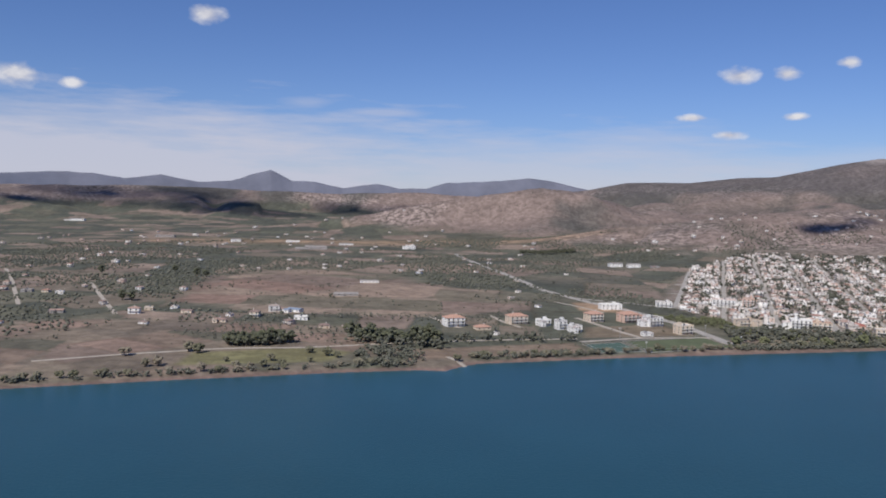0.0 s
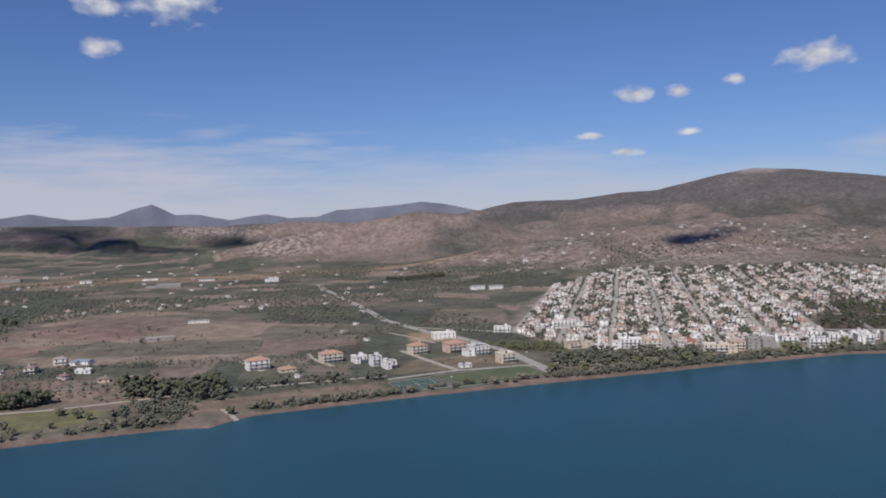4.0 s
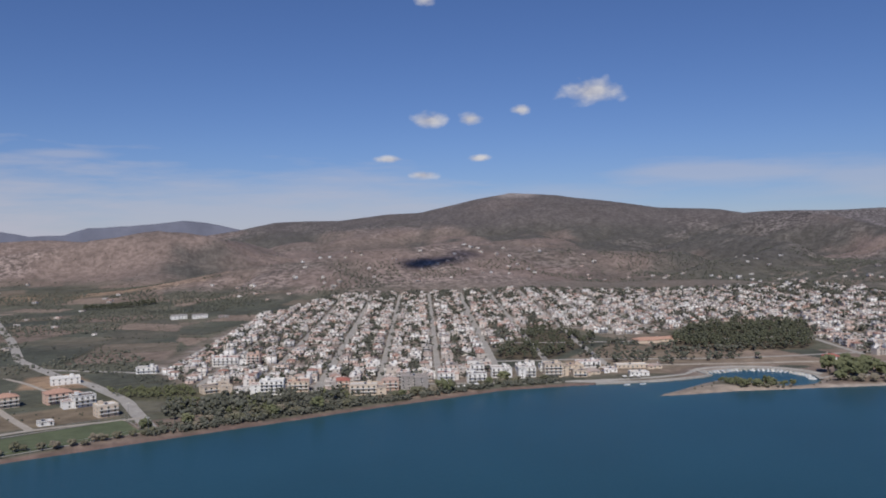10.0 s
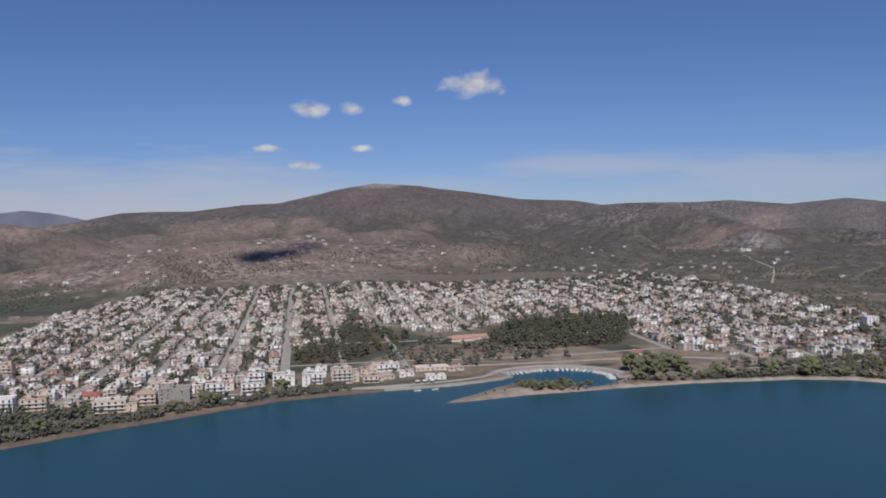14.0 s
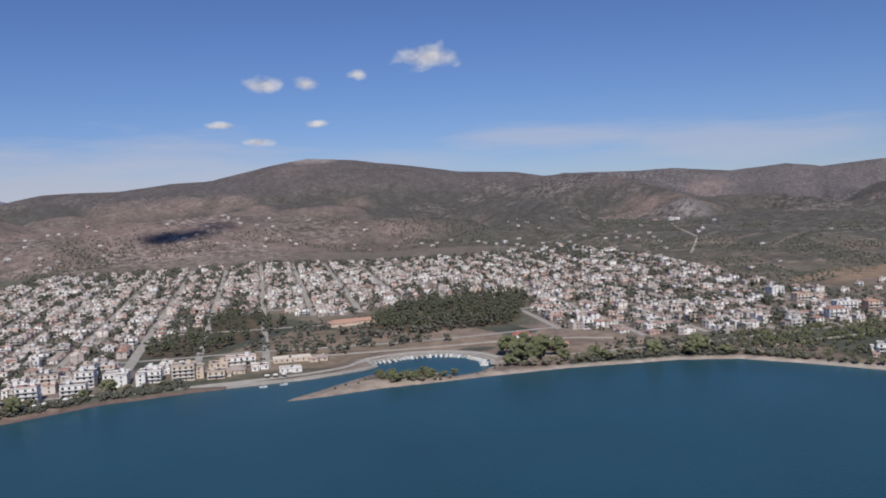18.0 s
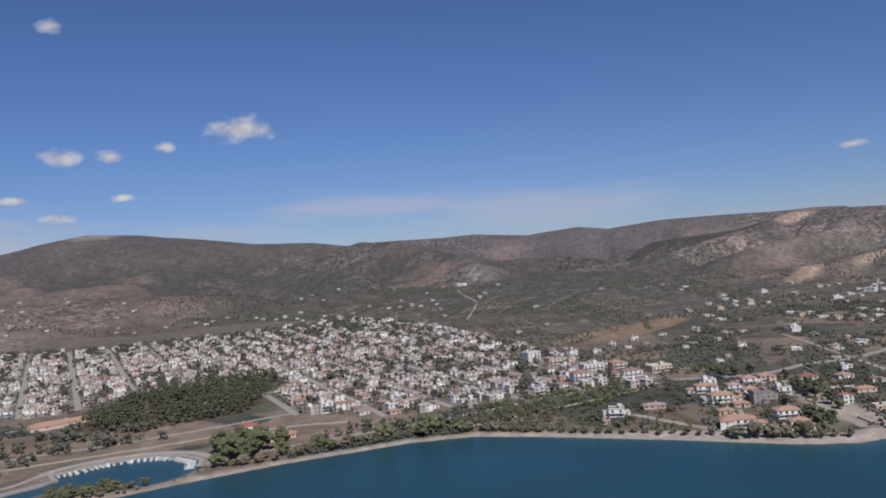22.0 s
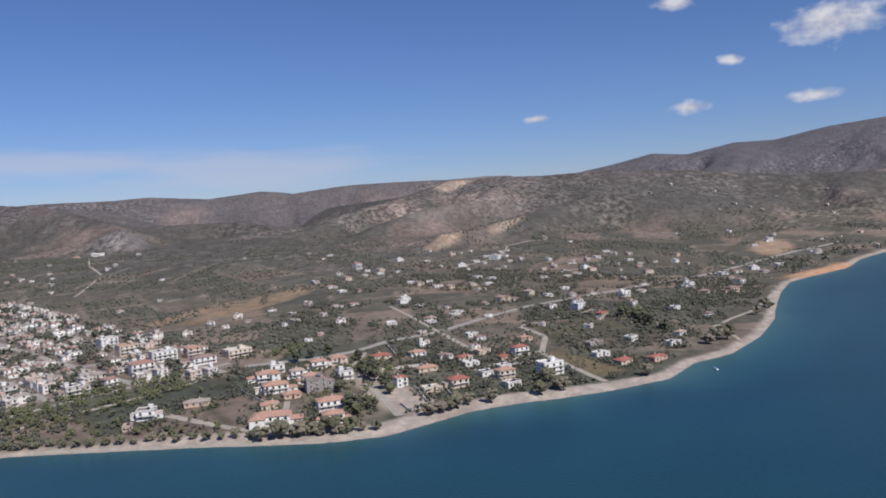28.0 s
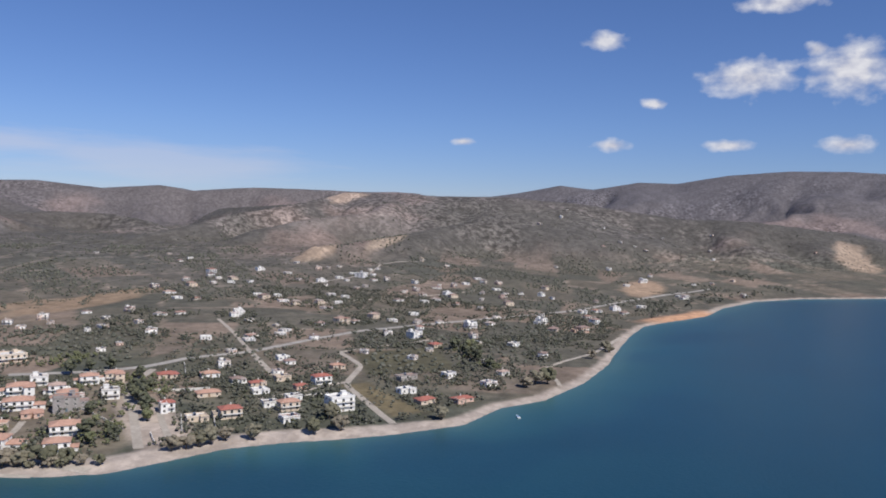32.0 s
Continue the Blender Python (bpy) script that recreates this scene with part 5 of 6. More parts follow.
EAST_VILLAS = [(808, 381, 14, 12, 2, "flat", WHITE, CLAY, -55), (792, 377, 6, 9, 1, "flat", PINK, CLAY, -55), (815, 314, 27, 14, 2, "hip", WHITE, ORANGE, -62), (823, 287, 15, 12, 2, "hip", WHITE, ORANGE, -50),
               (841, 300, 20, 13, 2, "hip", WHITE, ORANGE, -46), (836, 331, 13, 9, 1, "hip", CREAM, ORANGE, -50), (854, 331, 13, 9, 1, "hip", PINK, ORANGE, -46), (860, 345, 20, 13, 2, "hip", WHITE, ORANGE, -46), (880, 365, 19, 13, 2, "hip", WHITE, ORANGE, -46),
               (867, 325, 17, 11, 3, "flat", GREY, CLAY, -46), (880, 337, 14, 11, 2, "hip", WHITE, ORANGE, -46), (888, 351, 12, 10, 2, "hip", WHITE, CLAY, -46), (892, 323, 13, 11, 2, "flat", WHITE, CLAY, -46), (909, 351, 14, 11, 2, "hip", WHITE, ORANGE, -46),
               (920, 345, 14, 11, 2, "hip", CREAM, ORANGE, -46), (831, 371, 20, 10, 1, "hip", PINK, CLAY, -50), (897, 371, 13, 10, 2, "flat", WHITE, CLAY, -46)]
EAST_BLOCKS = [(880, 456, 19, 12, 3, "hip", WHITE, CLAY, -28), (910, 468, 22, 12, 3, "flat", WHITE, CLAY, -28), (922, 455, 12, 11, 3, "hip", PINK, ORANGE, -28), (908, 434, 20, 10, 2, "hip", WHITE, CLAY, -28),
               (929, 425, 22, 14, 2, "flat", CREAM, CLAY, -25), (938, 546, 18, 11, 3, "flat", WHITE, CLAY, -22), (921, 510, 18, 12, 3, "flat", CREAM, CLAY, -22)]
EAST_SHORE = [(939, 327, 16, 10, 1, "hip", CREAM, RED, -44), (951, 309, 15, 10, 1, "hip", WHITE, ORANGE, -44), (918, 287, 18, 10, 1, "hip", CREAM, ORANGE, -42), (887, 287, 10, 9, 2, "hip", WHITE, RED, -42), (881, 267, 14, 9, 1, "flat", CREAM, CLAY, -42),
              (892, 257, 15, 11, 2, "hip", CREAM, RED, -42), (948, 290, 11, 9, 1, "hip", WHITE, CLAY, -40), (946, 277, 12, 8, 1, "hip", CREAM, RED, -40), (934, 268, 12, 8, 1, "flat", WHITE, CLAY, -40), (916, 251, 12, 9, 1, "flat", WHITE, CLAY, -40),
              (914, 240, 15, 10, 2, "hip", CREAM, ORANGE, -40), (931, 247, 12, 8, 1, "flat", WHITE, CLAY, -38), (951, 254, 10, 8, 1, "hip", PINK, RED, -38), (966, 250, 15, 10, 2, "hip", WHITE, RED, -38), (925, 219, 19, 13, 3, "flat", WHITE, CLAY, -38),
              (899, 231, 13, 9, 1, "flat", WHITE, CLAY, -38), (1006, 297, 10, 8, 1, "flat", WHITE, CLAY, -38), (999, 288, 10, 8, 1, "hip", WHITE, CLAY, -38), (1004, 260, 11, 8, 1, "hip", CREAM, ORANGE, -36), (963, 272, 14, 8, 1, "flat", CREAM, CLAY, -36),
              (1000, 215, 20, 8, 1, "flat", GREY, CLAY, -30), (957, 188, 15, 9, 1, "hip", CREAM, RED, -34), (968, 172, 17, 9, 1, "hip", PINK, RED, -34), (971, 204, 13, 8, 1, "flat", WHITE, CLAY, -34), (1009, 170, 11, 8, 1, "flat", WHITE, CLAY, -30),
              (1041, 170, 10, 8, 1, "hip", WHITE, CLAY, -30), (1018, 196, 12, 8, 1, "flat", WHITE, CLAY, -30), (1123, 257, 16, 10, 2, "flat", WHITE, CLAY, -30), (1099, 233, 12, 9, 1, "hip", CREAM, RED, -30), (1139, 188, 13, 8, 1, "flat", WHITE, CLAY, -25)]
EAST_SLOPES = [(1195, 237, 12, 9, 2, "flat", WHITE), (1220, 228, 11, 8, 1, "hip", WHITE), (1262, 194, 13, 9, 2, "flat", WHITE), (1233, 178, 14, 9, 1, "hip", CREAM), (1245, 156, 14, 9, 2, "hip", PINK), (1301, 154, 11, 9, 2, "hip", WHITE)]
EAST_HILL = [(1145, 327, 12, 9, 2, "hip", CREAM), (1422, 437, 20, 12, 2, "flat", WHITE), (1705, 147, 14, 9, 2, "flat", WHITE), (1580, 88, 13, 9, 2, "hip", WHITE), (1325, 570, 13, 9, 2, "hip", WHITE), (1618, 436, 7, 6, 2, "flat", CREAM), (1446, 1112, 26, 10, 2, "flat", WHITE), (1425, 1135, 14, 9, 1, "hip", PINK)]
FARMSTEADS = [(1404, 149), (1390, 138), (1446, 127), (1347, 245), (1361, 175), (1378, 164), (1223, 297), (1181, 299), (1186, 317), (1299, 315), (1321, 311), (1289, 338), (1364, 314), (1339, 331), (1350, 303), (1131, 337), (1158, 321), (1075, 339), (1088, 343),
              (1204, 399), (1211, 416), (1234, 435), (1214, 437), (1274, 401), (1236, 374), (1495, 239), (1441, 232), (1445, 284), (1461, 325), (1516, 327), (1404, 340), (1638, 163), (1590, 96), (1829, 30), (1188, 519), (1169, 496), (1234, 529), (1278, 514), (1296, 524),
              (1381, 545), (1379, 508), (1436, 455), (1405, 414), (1391, 450), (1344, 448), (1270, 384), (1227, 452), (1221, 385), (1203, 370), (1094, 455), (1121, 406), (1388, 658), (1421, 668), (1719, 604), (1825, 581), (1135, 412), (1108, 446), (1060, 352), (1046, 346), (1036, 372)]
TOWN_FRONT = [(241, 632, 24, 12, 2, "flat", CREAM, CLAY, 15), (275, 611, 21, 13, 4, "flat", WHITE, CLAY, -15), (292, 613, 19, 12, 3, "flat", CREAM, CLAY, -15), (328, 586, 24, 13, 3, "flat", CREAM, CLAY, -17), (363, 590, 24, 13, 4, "flat", GREY, CLAY, -17), (348, 594, 15, 12, 3, "hip", PINK, CLAY, -17),
              (386, 592, 15, 13, 4, "flat", WHITE, CLAY, -17), (408, 592, 18, 12, 3, "flat", WHITE, CLAY, -17), (201, 724, 20, 11, 2, "flat", WHITE, CLAY, -10), (259, 735, 28, 14, 3, "flat", WHITE, CLAY, -19), (279, 728, 14, 12, 4, "flat", PINK, CLAY, -19), (321, 617, 16, 12, 2, "hip", PINK, RED, -17), (258, 628, 13, 9, 1, "flat", WHITE, CLAY, 10)]
PLAIN = [(-137, 652, 12, 9, 2, "hip", WHITE), (-108, 612, 14, 9, 1, "flat", WHITE), (-145, 620, 10, 9, 2, "hip", CREAM), (-85, 578, 10, 8, 1, "hip", CREAM), (-240, 623, 12, 9, 2, "hip", WHITE), (-291, 769, 9, 8, 1, "hip", WHITE), (-236, 643, 9, 8, 1, "flat", CREAM),
         (-165, 593, 13, 8, 1, "hip", CREAM), (-202, 633, 12, 8, 1, "gable", CREAM), (-299, 620, 14, 9, 1, "gable", GREY), (-380, 733, 12, 8, 1, "flat", GREY), (-363, 733, 9, 8, 1, "hip", CREAM), (-346, 723, 10, 8, 1, "flat", WHITE)]
SHEDS = [(-551, 1594, 50, 18, 2), (-972, 2136, 50, 20, 2), (-384, 1489, 24, 14, 2), (-283, 1513, 34, 14, 1), (-211, 1332, 50, 18, 2), (-176, 1457, 36, 14, 1), (-56, 1379, 22, 14, 3), (-79, 866, 28, 9, 1), (-91, 757, 32, 10, 1), (148, 703, 26, 13, 2), (240, 1116, 26, 12, 2), (264, 1109, 24, 12, 2), (290, 1098, 14, 10, 1)]
WALL_WORDS = {WHITE: "white", CREAM: "cream", PINK: "salmon-pink", GREY: "grey concrete"}
ROOF_WORDS = {ORANGE: "an orange tiled roof", RED: "a red tiled roof", CLAY: "a clay-tiled roof"}
PLACED = []  # what later things keep clear of


def put_house(row, turn, where, group="", rng=random.Random(5), grown=1.0, wings=1):
    x, y, w, d, storeys, roof, wall, *rest = row
    x, y, w, d = S * x, S * y, w * grown, d * grown
    tile = rest[0] if rest else CLAY
    tops = {"flat": "a flat roof", "hip": ROOF_WORDS[tile].replace("an ", "a "), "gable": "a low pitched roof"}
    words = {1: "one-storey", 2: "two-storey", 3: "three-storey", 4: "four-storey"}[storeys]
    big = storeys > 2
    thing = building(w, d, storeys, roof, MAT[wall], MAT[tile], f"{words} {WALL_WORDS[wall]} {'block' if big else 'house'}, {tops[roof][2:].strip()}, {where}", "apartment building" if big else "house", rng,
                     balconies=wall != GREY, side=2 if big else 1, name="apartment_block" if big else "house", wings=wings, wing=0.9 if wings > 1 else 0.6, split=wings > 1)
    thing.matrix_basis = pose(x, y, height_at(x, y), 0, 0, turn)
    PLACED.append((x, y, max(w, d) * 0.62))
    if group:
        tagged(thing, group=group)
    return thing


for row in WEST:
    put_house(row, row[8], "near the pitch", grown=1.1)
for row in TOWN_FRONT:
    put_house(row, row[8], "at the edge of town")
for row in HARBOUR_HOUSES:
    put_house(row, row[8], "by the harbour", grown=1.25)
for row in EAST_VILLAS:
    put_house(row, row[8], "near the beach", "villas by the beach", grown=0.86, wings=2)
for row in EAST_BLOCKS:
    put_house(row, row[8], "above the trees")
for row in EAST_SHORE:
    put_house(row, row[8], "among shore gardens", grown=0.88)
for k, row in enumerate(EAST_SLOPES + EAST_HILL):
    put_house(row, -35 + 9 * (k % 4), "among olive groves")
for k, row in enumerate(PLAIN):
    put_house(row, 15 - 8 * (k % 3), "on the farmland")
for k, (x, y, w, d, n) in enumerate(plan(SHEDS)):
    thing = building(w, d, n, "gable" if k % 3 else "flat", MAT[WHITE if k % 4 else GREY], MAT[GREY], "long white farm shed with a low roof", "warehouse", random.Random(k), balconies=False, front=5, name="warehouse", heater=False)
    thing.matrix_basis = pose(x, y, height_at(x, y), 0, 0, 8)
    PLACED.append((x, y, w * 0.6))
thing = building(16, 11, 1, "gable", MAT[WHITE], MAT["blue_roof"], "white workshop with a blue sheet-metal roof", "workshop", random.Random(3), balconies=False, name="workshop")
thing.matrix_basis = pose(-167, 909, height_at(-167, 909), 0, 0, -20)
PLACED.append((-167, 909, 16))
school = building(60, 13, 1, "hip", MAT[CREAM], MAT[ORANGE], "long low cream school with a red tiled roof", "school", random.Random(4), balconies=False, front=10, name="school")
school.matrix_basis = pose(871, 967, height_at(871, 967), 0, 0, -10)
PLACED.append((871, 967, 32))


# ---------- the town: kinds of house built once, then set along the streets ----------
def town_kinds():
    rng = random.Random(21)
    kinds = []
    for w, d, n, roof in ((10, 9, 2, "flat"), (11, 10, 3, "flat"), (9.5, 9, 2, "hip"), (10, 8, 1, "hip"), (10, 8.5, 2, "flat"), (9, 8, 1, "flat"), (12, 10, 3, "flat"), (10, 9, 2, "hip"), (14, 11, 4, "flat"), (8, 7, 1, "flat")):
        words = {1: "one-storey", 2: "two-storey", 3: "three-storey", 4: "four-storey"}[n]
        top = "flat roof and balconies" if roof == "flat" and n > 1 else "flat roof" if roof == "flat" else "clay-tiled roof"
        house = building(w, d, n, roof, MAT["wall"], MAT["tile"], f"{words} plastered town house, {top}, beside a street", "house", rng, side=1, name="town_house")
        tagged(house, group="houses of the town")
        kinds.append((house, n, roof))
    return kinds


KINDS = town_kinds()
SWAP = {"painted_plaster": "town_plaster", "roof_slab": "town_roof_slabs", "clay_roof_tiles": "town_clay_tiles", "painted_shutter": "bark"}
KIND_SHAPES = [shape_of(k[0], SWAP) for k in KINDS]


def town_lots():
    rng = random.Random(77)
    lots, gardens = [], []
    columns = list(zip(STREETS[:-1], STREETS[1:])) + [(S * (711 + 42 * k), S * (753 + 42 * k)) for k in range(7)]
    for a, b in columns:
        for share in (0.205, 0.40, 0.60, 0.795):
            u, v = a + (b - a) * share, 826.0 + rng.uniform(0, 9)
            while v < 1806:
                v += rng.uniform(11.5, 15.5)
                if min(abs(v - c) for c in CROSSINGS) < 9:
                    continue
                x, y = from_grid(u + rng.uniform(-2.2, 2.2), v)
                if not bool(inside(np.array(x), np.array(y), TOWN)) or any(abs(x - px) < r + 7 and math.hypot(x - px, y - py) < r + 7 for px, py, r in PLACED):
                    continue
                thin = (0.78 if share in (0.205, 0.795) else 0.50) - 0.4 * max(0.0, min(1.0, (v - 1580) / 250)) - 0.15 * max(0.0, min(1.0, (u - 780) / 220))
                if rng.random() < thin:
                    lots.append((x, y, u, v, rng.random(), rng.random()))
                    if rng.random() < 0.8:
                        gardens.append(from_grid(u + rng.choice((-7, 7)), v + rng.uniform(4, 9)))
                else:
                    gardens.append((x + rng.uniform(-3, 3), y + rng.uniform(-3, 3)))
                    for _ in range(2):
                        gardens.append((x + rng.uniform(-6, 6), y + rng.uniform(-6, 6)))
    return lots, gardens


LOTS, GARDENS = town_lots()


def fill_town():
    shore = inland(np.array([q[0] for q in LOTS]), np.array([q[1] for q in LOTS]))
    z = heights([q[:2] for q in LOTS])
    order = np.argsort(shore)
    used, far = set(), []
    for rank, k in enumerate(order):
        x, y, u, v, r1, r2 = LOTS[k]
        if shore[k] < 40:
            continue
        if shore[k] < 100 and x / S < 480:
            pick = (1, 6, 0, 4, 0, 7, 1, 8)[int(r1 * 8)]
        else:
            pick = (0, 2, 3, 4, 5, 7, 0, 4, 9, 2, 3, 1)[int(r1 * 12)]
        house = KINDS[pick][0]
        turn = -19 + (0, 0, 0, 0, 90, -90)[int(r2 * 6)] + (r2 * 37 % 1 - 0.5) * 14
        if rank < 145:
            m = pose(x, y, float(z[k]), 0, 0, turn)
            if pick in used:
                copy_thing(house, m)
            else:
                house.matrix_basis = m
                used.add(pick)
        else:
            far.append((KIND_SHAPES[pick], x, y, float(z[k]), radians(turn), (0.82 + 0.28 * r1, 0.82 + 0.25 * r2, 0.76 + 0.16 * r2)))
    for pick in set(range(len(KINDS))) - used:
        x, y, u, v, r1, r2 = LOTS[order[300 + pick]]
        KINDS[pick][0].matrix_basis = pose(x, y, float(z[order[300 + pick]]), 0, 0, -19)
    joined("far_town", far, "dense rows of white and cream town houses", "houses")


fill_town()


# white farmhouses on the eastern slopes
def farmsteads():
    rng = random.Random(47)
    kinds = []
    for w, d, n, roof, wall in ((11, 9, 2, "flat", WHITE), (12, 8, 1, "hip", WHITE), (10, 8, 1, "flat", WHITE), (11, 9, 2, "hip", CREAM), (9, 7, 1, "flat", WHITE), (13, 9, 1, "hip", WHITE)):
        house = building(w, d, n, roof, MAT[wall], MAT[CLAY], f"{('one', 'two')[n > 1]}-storey {WALL_WORDS[wall]} farmhouse with a {'flat' if roof == 'flat' else 'tiled'} roof among groves", "house", rng, balconies=False, front=2, name="farmhouse", heater=False, wing=0.8)
        kinds.append(tagged(house, group="farmhouses on the slopes"))
    used = set()
    for k, (x, y) in enumerate(plan(FARMSTEADS)):
        house = kinds[k] if k < len(kinds) else rng.choice(kinds)
        m = pose(x, y, height_at(x, y) - 0.2, 0, 0, rng.uniform(-55, -15)) @ Matrix.Diagonal((rng.uniform(0.8, 1.15), rng.uniform(0.8, 1.05), rng.uniform(0.8, 0.95), 1))
        if house.name in used:
            copy_thing(house, m)
        else:
            house.matrix_basis = m
            used.add(house.name)
        PLACED.append((x, y, 9))


farmsteads()


# houses strewn over the slopes and the farmland, too far off to tell apart
def strewn_houses():
    rng = random.Random(314)
    rows = []
    for count, xs, ys, chance in ((150, (960, 1500), (140, 560), 0.7), (50, (1000, 1500), (560, 1250), 0.4), (210, (-560, 170), (560, 1500), 0.55), (110, (300, 1000), (1240, 1500), 0.6), (60, (1000, 1260), (900, 1250), 0.6), (40, (1560, 2300), (-150, 420), 0.5), (70, (-750, 0), (1300, 2000), 0.6)):
        for _ in range(count):
            x, y = S * rng.uniform(*xs), S * rng.uniform(*ys)
            if rng.random() > chance or bool(inside(np.array(x), np.array(y), TOWN)) or bool(inside(np.array(x), np.array(y), TAN_FIELDS)) or float(inland(np.array([x]), np.array([y]))[0]) < 40 or any(math.hypot(x - px, y - py) < r + 12 for px, py, r in PLACED):
                continue
            PLACED.append((x, y, 8))
            rows.append((KIND_SHAPES[rng.choice((0, 2, 3, 5, 5, 9, 9))], x, y, height_at(x, y), radians(rng.uniform(-60, 20)), (rng.uniform(0.7, 1.05), rng.uniform(0.7, 0.95), rng.uniform(0.68, 0.85))))
    joined("scattered_houses", rows, "small white and tile-roofed houses among the groves", "houses")


strewn_houses()

# ---------- trees, groves and scrub ----------
TREES = {kind: [make_tree(kind, 40 + k) for k in range(3)] for kind in ("tamarisk", "broad", "dark", "pine")}
TREE_USED = set()


def plant(kind, x, y, size, rng, label="", group="", to_plan=False):
    if to_plan:
        x, y = S * x, S * y
    ob = rng.choice(TREES[kind])
    size *= 1.5
    m = pose(x, y, height_at(x, y) - 0.1, 0, 0, rng.uniform(0, 360)) @ Matrix.Diagonal((size, size, size * rng.uniform(0.85, 1.15), 1))
    if ob.name in TREE_USED:
        ob = copy_thing(ob, m)
    else:
        TREE_USED.add(ob.name)
    ob.matrix_basis = m
    return tagged(ob, label, group=group)


def along_shore(line, offset):
    """A place that many metres inland of a stretch of shore, for a share of its length."""
    p = np.array(line, float)
    seg = np.hypot(*(p[1:] - p[:-1]).T)
    total = np.concatenate([[0], np.cumsum(seg)])
    def at(s, extra=0.0):
        s *= total[-1]
        k = min(len(seg) - 1, int(np.searchsorted(total, s, side="right")) - 1)
        way = (p[k + 1] - p[k]) / seg[k]
        q = p[k] + way * (s - total[k]) + np.array((-way[1], way[0])) * (offset + extra)
        return float(q[0]), float(q[1])
    return at, total[-1]


rng = random.Random(8)
# a loose row along the western beach
at, length = along_shore(SHORE_WEST[3:8], 12)
for k in range(52):
    if rng.random() < 0.9:
        x, y = at((k + rng.uniform(-0.4, 0.4)) / 52 % 1, rng.uniform(-1, 5))
        plant("tamarisk", x, y, rng.uniform(0.6, 1.15), rng, group="trees along the beach")
at, length = along_shore(SHORE_WEST[9:14], 10)
for k in range(34):
    x, y = at((k + rng.uniform(-0.4, 0.4)) / 34 % 1, rng.uniform(-1, 7))
    plant("tamarisk", x, y, rng.uniform(0.6, 1.15), rng, group="trees along the beach")
# single trees on the western beach meadow
for x, y, s in ((-186, 468, 1.5), (-158, 444, 1.4), (-164, 441, 1.1), (-124, 459, 0.8), (-114, 443, 1.0), (-100, 447, 1.2), (-99, 464, 1.1), (-106, 442, 0.9), (-81, 489, 1.2), (-69, 481, 1.2), (-62, 477, 0.9), (-76, 462, 0.8), (-90, 452, 0.9), (-154, 485, 1.5), (-147, 481, 1.5)):
    plant("tamarisk", x, y, s, rng, "grey-green bush on the beach meadow", to_plan=True)
# the dense belt before the town
at, length = along_shore(SHORE_WEST[13:19], 14)
for k in range(64):
    x, y = at(rng.random(), rng.uniform(-2, 14))
    plant("tamarisk" if rng.random() < 0.85 else "broad", x, y, rng.uniform(0.7, 1.2), rng, group="trees before the town")
# the point and the shore east of the harbour
for x, y, s in ((636, 498, 2.0), (642, 508, 2.2), (648, 497, 1.9), (652, 514, 2.1), (643, 522, 1.8), (656, 503, 2.0), (661, 518, 1.7), (666, 499, 1.6), (672, 508, 1.5)):
    plant("broad", x, y, s * 0.8, rng, "large bright green tree beside the harbour", to_plan=True)
at, length = along_shore(SPIT[4:9], 8)
for k in range(34):
    x, y = at((k + 0.5) / 34, rng.uniform(0, 14))
    plant(rng.choice(("tamarisk", "tamarisk", "broad")), x, y, rng.uniform(0.9, 1.4), rng, group="trees east of the harbour")
at, length = along_shore(SPIT[8:] + SHORE_EAST[:1], 9)
for k in range(30):
    x, y = at((k + 0.5) / 30, rng.uniform(-1, 3))
    plant("tamarisk", x, y, rng.uniform(0.7, 1.15), rng, group="small trees on the eastern beach")
for x, y, s in ((794, 305, 1.4), (798, 298, 1.5), (802, 291, 1.6), (805, 286, 1.3), (808, 279, 1.6), (813, 272, 1.2), (841, 249, 1.2), (846, 246, 1.3), (851, 244, 1.4), (856, 242, 1.4), (862, 239, 1.2), (868, 230, 1.3), (886, 212, 1.4), (894, 203, 1.3), (909, 216, 1.4), (930, 170, 1.4), (897, 206, 1.2), (1026, 147, 1.8), (1030, 141, 1.8), (1016, 150, 1.5), (1043, 146, 1.4), (1125, 130, 1.2), (1161, 123, 1.2), (1167, 127, 1.4)):
    plant("tamarisk", x, y, s * 1.15, rng, "low grey-green bush by the beach", to_plan=True)
for x, y, s in ((929, 336, 1.3), (902, 313, 1.5), (911, 315, 1.4), (878, 291, 1.5), (890, 304, 1.6), (870, 284, 1.4), (906, 330, 1.1), (919, 372, 1.5), (929, 369, 1.4), (938, 363, 1.3), (905, 320, 1.3), (895, 310, 1.5), (839, 288, 1.5), (834, 282, 1.3), (844, 279, 1.2), (848, 285, 1.0), (865, 310, 1.2), (858, 300, 0.9), (1094, 217, 1.7), (1079, 205, 1.6), (1064, 193, 1.6), (1054, 181, 1.5), (1101, 208, 1.7), (1088, 200, 1.6), (1072, 199, 1.5)):
    plant("dark" if x % 3 else "broad", x, y, s * 0.55, rng, "tall dark green tree among the shore villas", to_plan=True)
# shrubs on the spit
for k in range(26):
    t = rng.random()
    plant("tamarisk" if k % 3 else "broad", 556 + 34 * t + rng.uniform(-3, 3), 507 - 10 * t + rng.uniform(-4, 6), rng.uniform(0.4, 0.7), rng, "low green shrub on the harbour spit", to_plan=True)
for x, y in ((524, 513), (531, 515), (538, 514), (546, 522), (552, 529), (602, 494), (608, 495), (616, 497), (622, 500)):
    plant("tamarisk", x, y, rng.uniform(0.25, 0.5), rng, "small bush on the pale harbour spit", to_plan=True)
